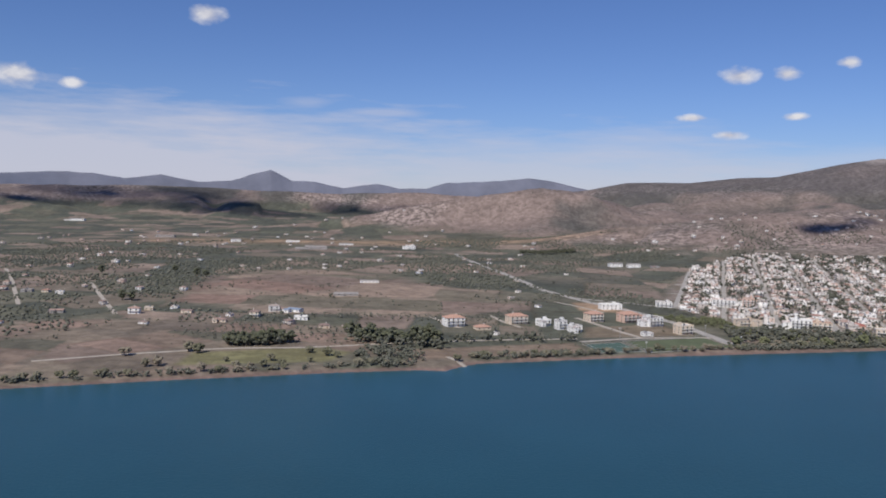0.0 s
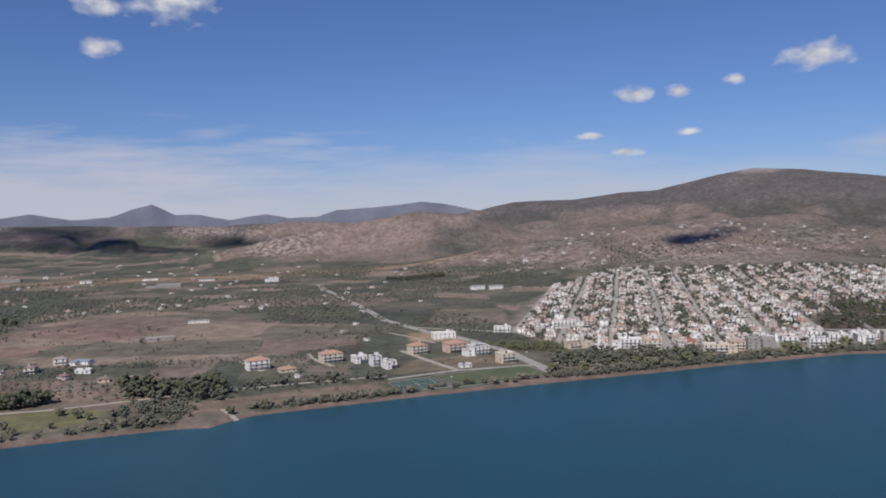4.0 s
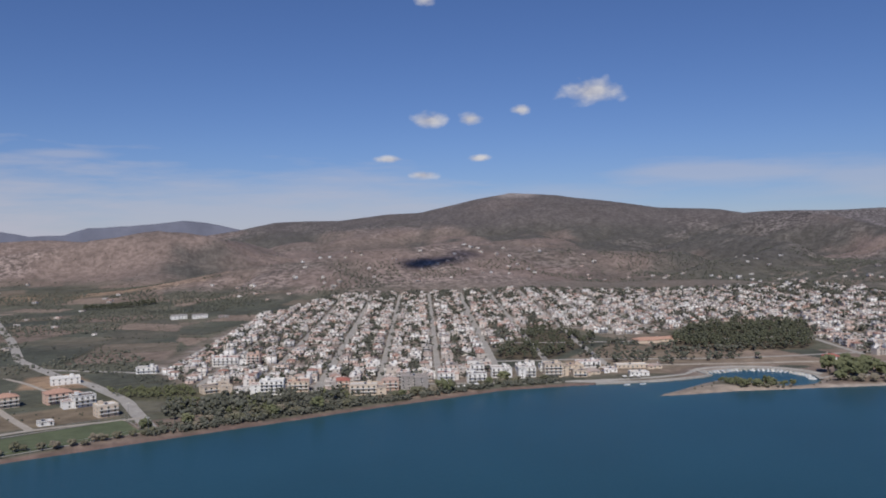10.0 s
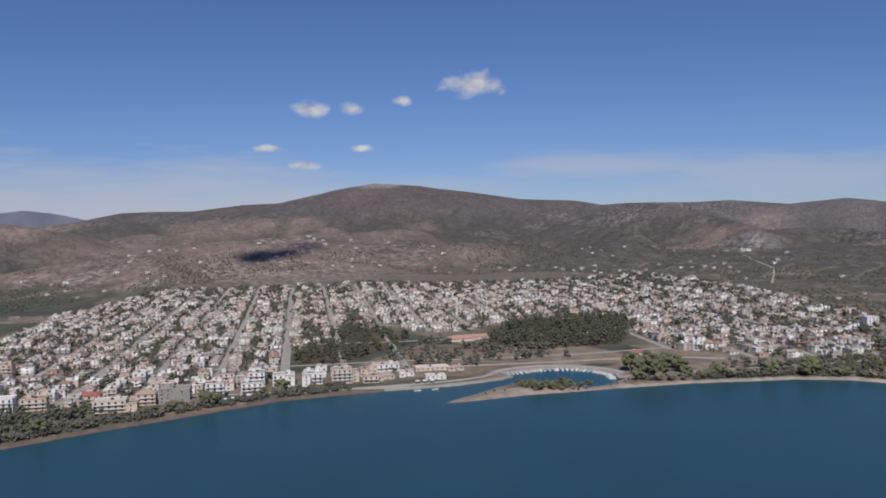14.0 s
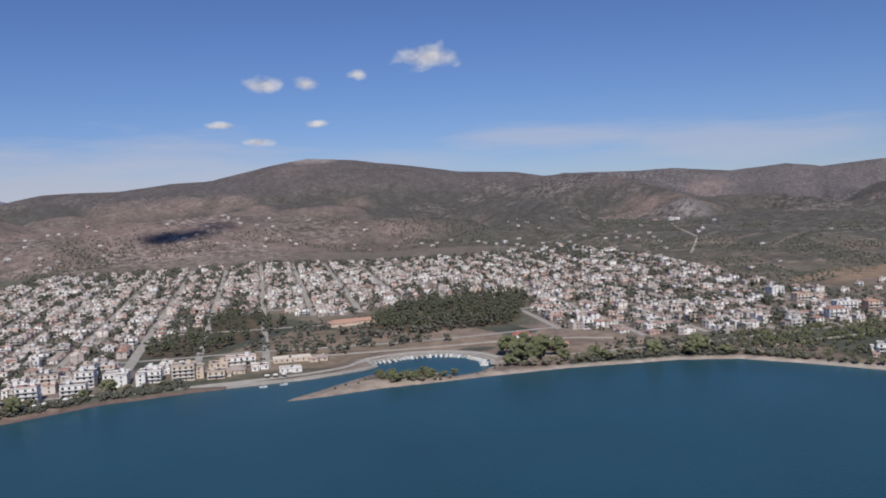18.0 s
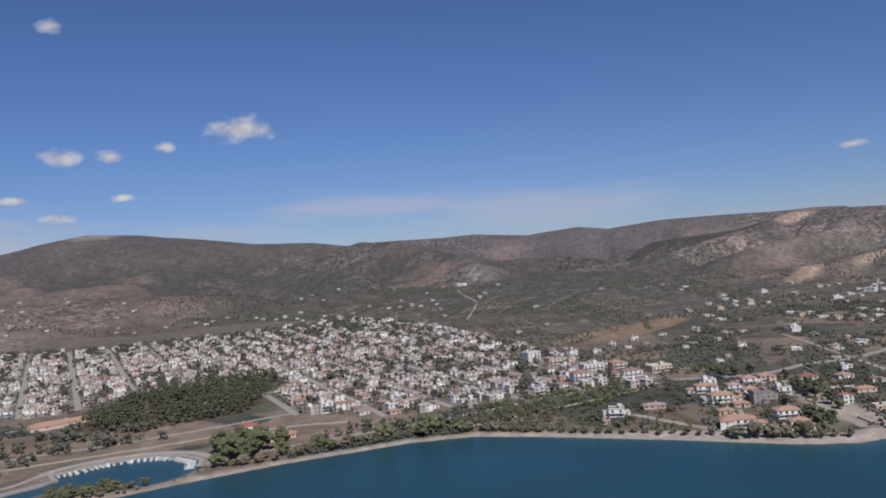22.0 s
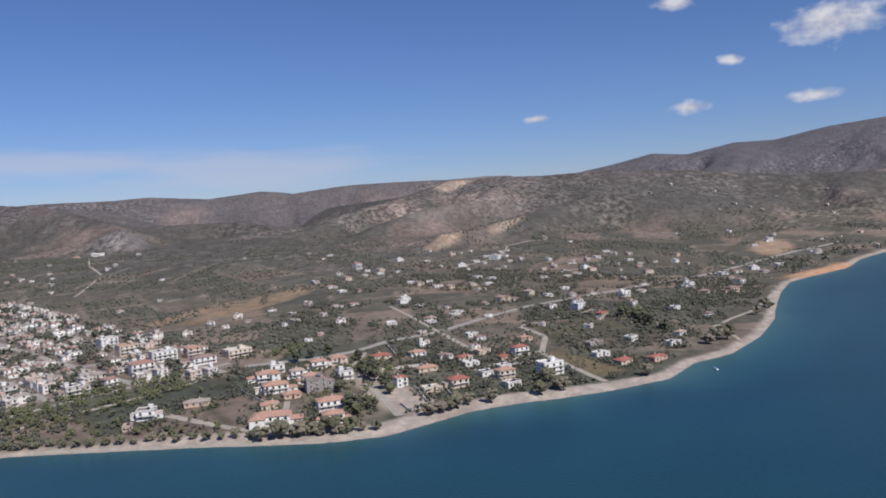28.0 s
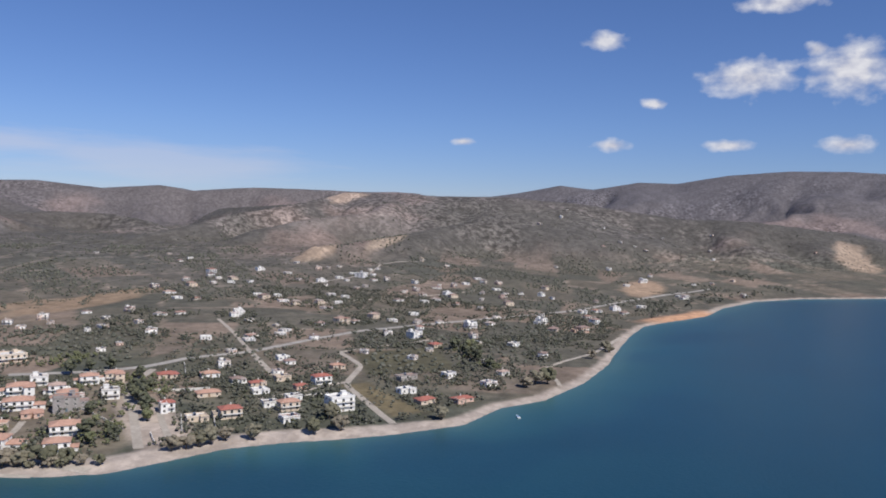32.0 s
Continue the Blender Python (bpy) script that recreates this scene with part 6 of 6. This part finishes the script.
# single trees and rows on the western fields
for x, y, s in ((-277, 692, 1.4), (-268, 690, 1.3), (-382, 897, 1.3), (-311, 931, 1.2), (-273, 889, 1.4), (-262, 886, 1.1)):
    plant("dark", x, y, s * 0.8, rng, "dark green tree standing in the fields", to_plan=True)
for k in range(20):
    t = (k + rng.uniform(-0.3, 0.3)) / 20
    plant("dark", -138 + 42 * t, 503 + 12 * t + rng.uniform(-4, 10), rng.uniform(0.7, 1.0), rng, group="row of dark trees", to_plan=True)
for k in range(16):
    t = (k + rng.uniform(-0.3, 0.3)) / 16
    plant("dark", -62 + 62 * t, 528 + rng.uniform(-14, 22), rng.uniform(0.8, 1.2), rng, group="dark trees near the pitch", to_plan=True)
for row, kind in ((TREES[k], k) for k in TREES):
    for ob in row:
        if ob.name not in TREE_USED:
            ob.matrix_basis = pose(300 + 9 * len(TREE_USED), 890, height_at(300 + 9 * len(TREE_USED), 890))
            TREE_USED.add(ob.name)

seeded = random.Random(61)
OLIVES = [clump_shape(seeded, 2, 2.6, 2.2, 0.5, MAT["olive"]) for _ in range(6)]
BUSHES = [clump_shape(seeded, 1, 2.6, 1.4, -0.2, MAT["scrub"]) for _ in range(6)]
FAR_OLIVES = [clump_shape(seeded, 1, 5.0, 1.6, 0.3, MAT["olive"]) for _ in range(5)]
TOWN_TREES = [clump_shape(seeded, 4, 2.8, 3.9, 1.1, MAT["scrub"]) for _ in range(5)] + [clump_shape(seeded, 4, 2.8, 3.4, 0.9, MAT["olive"]) for _ in range(3)]
SHRUBS = [clump_shape(seeded, 2, 3.0, 2.4, 0.2, MAT[m]) for m in ("scrub", "scrub", "olive", "leaf_dark")]
PINE_SHAPES = [clump_shape(seeded, 10, 3.1, 8.5, 2.0, MAT["leaf_dark"], flat=0.95) for _ in range(4)]
GROVE_SHAPES = [clump_shape(seeded, 9, 2.6, 3.6, 0.7, MAT["olive"]) for _ in range(4)]
GREEN_SHAPES = [clump_shape(seeded, 8, 3.0, 4.6, 1.2, MAT["leaf_green"]) for _ in range(4)]


def clear_of(points, gap):
    """False for points that lie on a house."""
    keep = np.ones(len(points), bool)
    for x, y, r in PLACED:
        keep &= np.hypot(points[:, 0] - x, points[:, 1] - y) > r + gap
    return keep


def scatter(name, points, shapes, low, high, label, category, rng, sink=0.1):
    z = heights(points)
    rows = [(rng.choice(shapes), float(p[0]), float(p[1]), float(h) - sink, rng.uniform(0, 6.28), rng.uniform(low, high)) for p, h in zip(points, z)]
    joined(name, rows, label, category)


def in_ring(ring, count, rng):
    xs, ys = [p[0] for p in ring], [p[1] for p in ring]
    p = np.array([(rng.uniform(min(xs), max(xs)), rng.uniform(min(ys), max(ys))) for _ in range(count)])
    return p[inside(p[:, 0], p[:, 1], ring)]


def grow():
    rng = random.Random(12)
    jitter = np.random.RandomState(4)
    scatter("pine_wood", np.concatenate([in_ring(PINES_EAST, 800, rng), in_ring(PINES_WEST, 330, rng)]), PINE_SHAPES, 0.8, 1.25, "dark pine wood inside the town", "trees", rng)
    rows = np.array([(126 + 90 * t, 1293 + 24 * t + o) for o in (0, 5, 10) for t in np.linspace(0, 1, 26)]) * S
    scatter("far_pine_rows", rows, PINE_SHAPES, 0.9, 1.2, "dark rows of pines on the plain", "trees", rng)
    green = np.concatenate([in_ring(plan(ring), n, rng) for ring, n in (([(176, 664), (184, 636), (230, 612), (228, 655)], 190), ([(790, 470), (760, 440), (800, 400), (860, 400), (890, 425), (850, 445)], 420), ([(1050, 172), (1080, 192), (1108, 212), (1095, 220), (1052, 190)], 120),
                                                                         ([(554, 509), (575, 500), (588, 497), (581, 510), (570, 523), (560, 531), (552, 526)], 150), ([(905, 300), (925, 312), (940, 345), (925, 350), (900, 318)], 130), ([(930, 380), (960, 392), (955, 410), (920, 400)], 70), ([(800, 305), (850, 350), (890, 375), (925, 345), (880, 300), (838, 272)], 190), ([(745, 432), (800, 398), (860, 385), (800, 330), (775, 365)], 150), ([(210, 582), (238, 570), (242, 605), (214, 618)], 90), ([(242, 562), (268, 564), (272, 602), (250, 616)], 70), ([(298, 582), (318, 574), (322, 600), (304, 608)], 45))])
    scatter("green_trees", green[clear_of(green, 2)], GREEN_SHAPES, 0.5, 0.95, "leafy green trees between the gardens", "trees", rng)
    dark = np.concatenate([in_ring(plan(ring), n, rng) for ring, n in (([(207, 560), (245, 550), (285, 556), (330, 566), (322, 590), (290, 604), (245, 608), (212, 600)], 230), ([(555, 634), (590, 604), (625, 592), (655, 580), (662, 590), (630, 606), (596, 622), (570, 645)], 130),([(-136, 502), (-98, 512), (-104, 530), (-140, 522)], 70), ([(-5, 520), (40, 533), (92, 543), (90, 556), (40, 548), (-5, 538)], 105), ([(-64, 516), (0, 508), (0, 556), (-62, 558)], 130),
                                                                        ([(690, 500), (745, 440), (760, 455), (720, 505)], 120), ([(505, 640), (560, 620), (640, 625), (620, 655), (560, 700)], 110), ([(480, 595), (560, 592), (600, 612), (520, 630)], 80), ([(600, 622), (700, 608), (640, 640), (600, 640)], 90), ([(560, 690), (620, 660), (640, 690), (600, 720)], 60), ([(1330, 130), (1440, 88), (1530, 68), (1640, 30), (1700, -25), (1730, 0), (1650, 62), (1450, 125)], 260))])
    grove = in_ring(plan([(-52, 456), (-10, 466), (-13, 506), (-52, 508)]), 95, rng)
    scatter("beach_grove", grove, GROVE_SHAPES, 0.8, 1.35, "open grove of grey-green trees behind the beach", "trees", rng)
    belt = []
    for line, count, deep in ((SHORE_WEST[13:19], 560, 26), (SHORE_WEST[10:13], 90, 14), (SHORE_WEST[4:8], 70, 7), (SPIT[5:10], 150, 16)):
        at, _ = along_shore(line, 9)
        belt += [at(rng.random(), deep * rng.random() ** 1.5) for _ in range(count)]
    belt = np.array(belt)
    scatter("tamarisk_belt", belt[clear_of(belt, 1)], GROVE_SHAPES, 0.55, 1.1, "low belt of grey-green tamarisks along the beach", "trees", rng)
    scatter("shore_woods", dark[clear_of(dark, 2)], TOWN_TREES, 1.1, 1.9, "dark clumps of trees behind the beach", "trees", rng)
    g = np.array(GARDENS)
    g = g[inside(g[:, 0], g[:, 1], TOWN) & clear_of(g, 1)]
    scatter("garden_trees", g, TOWN_TREES, 0.8, 1.75, "dark garden trees between the town houses", "trees", rng)
    # gardens of the eastern shore
    n = 17000
    x, y = S * jitter.uniform(715, 1330, n), S * jitter.uniform(120, 480, n)
    near = np.zeros(n, bool)
    for px, py, r in PLACED:
        near |= np.hypot(x - px, y - py) < r + 13
    ok = (inland(x, y) > 20) & ~inside(x, y, TOWN) & (near | (fractal(x, y, 90, 3, 44) > np.where(x < 930 * S, -0.12, 0.16))) & ~inside(x, y, plan([(998, 238), (1036, 196), (1097, 232), (1046, 268)])) & ~inside(x, y, plan([(924, 192), (940, 182), (981, 230), (967, 239)]))
    for road in EAST_ROADS:
        ok &= near_line(x, y, plan(road))[0] > 7
    pts = np.stack([x, y], 1)[ok]
    scatter("shore_gardens", pts[clear_of(pts, 0.5)], TOWN_TREES[:2] + SHRUBS + SHRUBS, 0.6, 1.2, "shrubs and small trees of shore gardens", "bushes", rng)
    # olive groves in rows
    gx, gy = np.meshgrid(np.arange(-1000, 2500, 9.0), np.arange(-750, 2500, 9.0))
    gx, gy = gx.ravel(), gy.ravel()
    x, y = gx + jitter.uniform(-1.8, 1.8, gx.size), gy + jitter.uniform(-1.8, 1.8, gy.size)
    x, y = x * math.cos(0.3) - (y - 1100) * math.sin(0.3), 1100 + x * math.sin(0.3) + (y - 1100) * math.cos(0.3)
    near = np.hypot(x - 420, y) < 2350
    x, y = x[near], y[near]
    d, z = inland(x, y), on_ground(x, y) / S
    patchy = fractal(x, y, 190, 3, 15) + 0.35 * fractal(x, y, 55, 2, 16)
    px, py = x / S, y / S
    fu, fv, fa, fb, pick = farm_cells(x, y)
    within_field = np.maximum(np.abs(fu - fa - 0.5), np.abs(fv - fb - 0.5)) < 0.43
    west = (px < 330) & (py > 520) & (((py > 620) & (patchy > 0.0 + 0.0001 * (py - 800))) | ((py < 650) & (px < -20) & within_field & ((pick * 10) % 1 < 0.5)))
    east = (px > 930) & np.where(z < 42, within_field & ((pick * 10) % 1 < 0.5) & (patchy > -0.45), patchy > 0.05) & (z < 70)
    north = (px > 300) & (px < 950) & (py > 1150) & (patchy > 0.1) & (z < 60)
    ok = (west | east | north) & (d > 50) & ~inside(x, y, TOWN) & ~inside(x, y, TAN_FIELDS) & ~inside(x, y, GREEN_PLOT) & ~inside(x, y, plan([(85, 500), (205, 500), (215, 660), (100, 700), (60, 640)]))
    pts = np.stack([x, y], 1)[ok]
    pts = pts[clear_of(pts, 2)]
    close = np.hypot(pts[:, 0] - 420, pts[:, 1]) < 1050
    scatter("olive_groves", pts[close], OLIVES, 0.8, 1.3, "rows of grey-green olive trees", "trees", rng)
    scatter("far_olive_groves", pts[~close], FAR_OLIVES, 0.75, 1.15, "far rows of grey-green olive trees", "trees", rng)
    # hedges and single bushes on the fields
    n = 6000
    x, y = S * jitter.uniform(-650, 340, n), S * jitter.uniform(480, 1500, n)
    ok = (fractal(x, y, 80, 3, 19) > 0.10) & (inland(x, y) > 30) & ~inside(x, y, TOWN) & ~inside(x, y, LAWN) & ~inside(x, y, plan([(90, 500), (205, 500), (205, 580), (120, 580)]))
    pts = np.stack([x, y], 1)[ok]
    scatter("field_bushes", pts[clear_of(pts, 1)], BUSHES + TOWN_TREES[:1], 0.5, 1.15, "dark bushes and hedges between fields", "bushes", rng)
    n = 45000
    x, y = S * jitter.uniform(-650, 330, n), S * jitter.uniform(545, 1500, n)
    fu, fv, fa, fb, pick = farm_cells(x, y)
    edge = np.maximum(np.abs(fu - fa - 0.5), np.abs(fv - fb - 0.5))
    ok = (edge > 0.47) & (inland(x, y) > 40) & ~inside(x, y, TOWN) & (fractal(x, y, 160, 2, 53) > -0.05) & ~inside(x, y, plan([(85, 500), (205, 500), (215, 660), (100, 700), (60, 640)]))
    pts = np.stack([x, y], 1)[ok][:3600]
    scatter("field_hedges", pts[clear_of(pts, 1)], BUSHES, 0.6, 1.3, "dark hedges along the edges of fields", "bushes", rng)
    n = 60000
    x, y = S * jitter.uniform(930, 1620, n), S * jitter.uniform(100, 620, n)
    fu, fv, fa, fb, pick = farm_cells(x, y)
    edge = np.maximum(np.abs(fu - fa - 0.5), np.abs(fv - fb - 0.5))
    ok = (edge > 0.455) & (inland(x, y) > 30) & ~inside(x, y, TOWN) & (fractal(x, y, 140, 2, 52) > 0.0) & ~inside(x, y, plan([(998, 238), (1036, 196), (1097, 232), (1046, 268)]))
    for road in EAST_ROADS:
        ok &= near_line(x, y, plan(road))[0] > 7
    pts = np.stack([x, y], 1)[ok][:4200]
    scatter("hedgerows", pts[clear_of(pts, 1)], BUSHES + OLIVES[:2], 0.6, 1.2, "dark hedges between the eastern groves", "bushes", rng)
    # scrub on the slopes
    n = 110000
    r, a = 3500 * np.sqrt(jitter.uniform(0.16, 1, n)), np.radians(jitter.uniform(-25, 112, n))
    x, y = 420 + r * np.sin(a), 84 + r * np.cos(a)
    z = on_ground(x, y) / S
    thick = fractal(x, y, 260, 4, 29) + 0.4 * fractal(x, y, 50, 2, 30)
    ok = (z > 18) & (inland(x, y) > 30) & ~inside(x, y, TOWN) & (thick + 0.35 * smooth(900, 1500, x / S) > jitter.uniform(-0.5, 0.65, n))
    pts = np.stack([x, y], 1)[ok][:28000]
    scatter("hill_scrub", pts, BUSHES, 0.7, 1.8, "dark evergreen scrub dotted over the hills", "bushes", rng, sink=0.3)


EAST_ROADS = [[(905, 400), (930, 366), (954, 352), (985, 346), (1012, 325), (1045, 318), (1123, 300), (1234, 247), (1323, 204)], [(950, 345), (907, 328), (880, 300), (858, 280), (832, 256)], [(885, 290), (862, 268), (848, 252)],
              [(815, 379), (809, 350), (803, 318), (812, 262)], [(846, 328), (828, 316), (806, 318)], [(1104, 409), (1019, 328), (968, 278)], [(914, 187), (945, 215), (970, 238), (1018, 250), (1043, 277)]]
grow()

# ---------- boats and beach things ----------
def make_boat(length, cabin, label):
    boat = new("boat")
    tagged(boat, label, "boat")
    bm = bmesh.new()
    rows = []
    for k in range(7):
        t = k / 6
        half = length * 0.17 * (1 - max(0, t - 0.45) ** 2 * 3.2)
        x = length * (t - 0.5)
        sheer = 0.75 + 0.45 * t * t
        rows.append([bm.verts.new(p) for p in ((x, -half, sheer), (x, -half * 0.72, -0.15), (x, 0, -0.35), (x, half * 0.72, -0.15), (x, half, sheer))])
    for a, b in zip(rows[:-1], rows[1:]):
        for k in range(4):
            bm.faces.new([a[k], a[k + 1], b[k + 1], b[k]])
    bm.faces.new(rows[0])
    bmesh.ops.recalc_face_normals(bm, faces=bm.faces)
    part("hull", bm, MAT["hull"], boat)
    bm = bmesh.new()
    for k in range(6):
        a, b = rows_at(length, k), rows_at(length, k + 1)
        bm.faces.new([bm.verts.new(p) for p in (a[0], b[0], b[1], a[1])])
    part("deck", bm, MAT["deck"], boat)
    if cabin:
        bm = bmesh.new()
        box(bm, -length * 0.18, -length * 0.10, 0.5, length * 0.15, length * 0.10, 1.7)
        box(bm, -length * 0.2, -length * 0.115, 1.7, length * 0.17, length * 0.115, 1.82)
        part("cabin", bm, MAT["hull"], boat)
        bm = bmesh.new()
        bmesh.ops.create_cone(bm, cap_ends=True, segments=6, radius1=0.07, radius2=0.04, depth=length * 0.9, matrix=Matrix.Translation((length * 0.2, 0, 0.6 + length * 0.45)))
        part("mast", bm, MAT["steel"], boat)
    return boat


def rows_at(length, k):
    t = k / 6
    half = length * 0.17 * (1 - max(0, t - 0.45) ** 2 * 3.2) * 0.93
    return (length * (t - 0.5), -half, 0.6 + 0.45 * t * t), (length * (t - 0.5), half, 0.6 + 0.45 * t * t)


def moor_boats():
    rng = random.Random(6)
    kinds = [make_boat(6.0, False, "small open white boat moored in the harbour"), make_boat(8.5, True, "white motor boat with a cabin in the harbour"), make_boat(7.0, True, "small white fishing boat at the quay")]
    used = set()
    line = np.array(HARBOUR[2:10], float)
    seg = np.hypot(*(line[1:] - line[:-1]).T)
    total = np.concatenate([[0], np.cumsum(seg)])
    s = 4.0
    while s < total[-1] - 3:
        k = min(len(seg) - 1, int(np.searchsorted(total, s, side="right")) - 1)
        way = (line[k + 1] - line[k]) / seg[k]
        p = line[k] + way * (s - total[k]) + np.array((way[1], -way[0])) * 6.5
        turn = math.degrees(math.atan2(way[1], way[0])) + 90 + rng.uniform(-7, 7)
        pick = rng.randrange(3)
        m = pose(p[0], p[1], 0, 0, 0, turn)
        if pick in used:
            tagged(copy_thing(kinds[pick], m), group="boats at the quay")
        else:
            kinds[pick].matrix_basis = m
            tagged(kinds[pick], group="boats at the quay")
            used.add(pick)
        s += rng.uniform(3.4, 5.2)
    for x, y, turn in ((955, 140, 30), (497, 548, -15), (508, 546, -10)):
        tagged(copy_thing(kinds[0], pose(S * x, S * y, 0, 0, 0, turn)), "small white boat lying off the shore")


moor_boats()


def parasols():
    rng = random.Random(9)
    shade = new("parasol")
    tagged(shade, "white square parasol of a quayside cafe", "parasol", "parasols on the quay")
    bm = bmesh.new()
    hip_roof(bm, 3.4, 3.4, 2.5, 0.8, 0.2)
    part("canopy", bm, MAT["wall_white"], shade)
    bm = bmesh.new()
    box(bm, -0.05, -0.05, -0.5, 0.05, 0.05, 2.6)
    part("pole", bm, MAT["steel"], shade)
    spots = plan([(504 + 4.6 * k, 561.5 - 1.2 * k) for k in range(3)] + [(382 + 5 * k, 573 + 1.3 * k) for k in range(5)])
    for k, (x, y) in enumerate(spots):
        m = pose(x, y, height_at(x, y) + 0.3, 0, 0, -15)
        if k:
            copy_thing(shade, m)
        else:
            shade.matrix_basis = m


parasols()


def garden_walls():
    rows = [((934, 251), (949, 232)), ((949, 232), (928, 216)), ((911, 316), (927, 292)), ((972, 341), (944, 319)), ((891, 265), (870, 249)), ((884, 277), (862, 260)), ((910, 313), (929, 294)), ((856, 271), (845, 260)), ((858, 367), (840, 336)), ((871, 322), (857, 288))]
    for k, ((ax, ay), (bx, by)) in enumerate(rows):
        ax, ay, bx, by = S * ax, S * ay, S * bx, S * by
        length, turn = math.hypot(bx - ax, by - ay), math.degrees(math.atan2(by - ay, bx - ax))
        wall = tagged(new("garden_wall"), "low whitewashed wall between shore gardens", "wall", "garden walls by the beach")
        n = max(2, int(length / 6))
        for i in range(n):
            u, v = ax + (bx - ax) * (i + 0.5) / n, ay + (by - ay) * (i + 0.5) / n
            bm = bmesh.new()
            box(bm, -length / n / 2, -0.15, -0.8, length / n / 2 - 0.02, 0.15, 1.35)
            box(bm, -length / n / 2, -0.22, 1.35, length / n / 2 - 0.02, 0.22, 1.5)
            part("wall_panel", bm, MAT["rail"], wall, at=pose(u, v, height_at(u, v), 0, 0, turn))


garden_walls()


def floodlights():
    mast = new("floodlight_mast")
    tagged(mast, "tall steel floodlight mast beside the pitch", "floodlight", "masts round the pitch")
    bm = bmesh.new()
    bmesh.ops.create_cone(bm, cap_ends=True, segments=8, radius1=0.22, radius2=0.12, depth=13, matrix=Matrix.Translation((0, 0, 5.5)))
    part("pole", bm, MAT["steel"], mast)
    bm = bmesh.new()
    box(bm, -1.0, -0.15, 11.6, 1.0, 0.15, 12.4)
    part("lamp_head", bm, MAT["rail"], mast)
    for k, (x, y) in enumerate(plan(((131, 508), (200, 531), (190, 574), (124, 553)))):
        m = pose(x, y, height_at(x, y), 0, 0, 20)
        if k:
            copy_thing(mast, m)
        else:
            mast.matrix_basis = m


floodlights()


# ---------- clouds overhead, whose shadows lie on the hills ----------
def shadow_cloud(x, y, z, long, wide, turn, seed, height=2600.0):
    """A flat-bottomed cumulus high up, on the sun's line from the place that it shades."""
    rng = random.Random(seed)
    az, up = radians(SUN_AZIMUTH), radians(SUN_HEIGHT)
    reach = (height - z) / math.tan(up)
    bm = bmesh.new()
    for _ in range(16):
        c = Vector((rng.uniform(-1, 1) * long * 0.75, rng.uniform(-1, 1) * wide * 0.65, 0))
        r = wide * rng.uniform(0.35, 0.6)
        made = bmesh.ops.create_icosphere(bm, subdivisions=2, radius=r, matrix=Matrix.Translation(c) @ Matrix.Diagonal((1.5, 1, 0.45, 1)))
        for v in made["verts"]:
            v.co = c + (v.co - c) * rng.uniform(0.85, 1.15)
            v.co.z = max(v.co.z, -0.12 * wide)
    mesh = bpy.data.meshes.new("cloud")
    bm.to_mesh(mesh)
    bm.free()
    mesh.materials.append(MAT["cloud"])
    ob = new("cloud", mesh)
    ob.matrix_basis = pose(x + math.sin(az) * reach, y + math.cos(az) * reach, height, 0, 0, turn)
    return tagged(ob, "white fair-weather cloud with a flat base", "cloud", kind="structure")


MAT["cloud"] = surface("cloud_white", [(0.85, 0.85, 0.87), (0.78, 0.79, 0.82)], 120, 0.05, 1.0)
MAT["cloud"].node_tree.nodes["Principled BSDF"].inputs["Alpha"].default_value = 0.16
shadow_cloud(-1330, 3700, 110, 640, 300, 12, 1)
shadow_cloud(-1900, 3450, 110, 320, 90, 12, 6)
shadow_cloud(-350, 3900, 120, 420, 160, 5, 2)
shadow_cloud(930, 1900, 115, 170, 62, 12, 3)
shadow_cloud(330, 3300, 110, 300, 120, -5, 4)
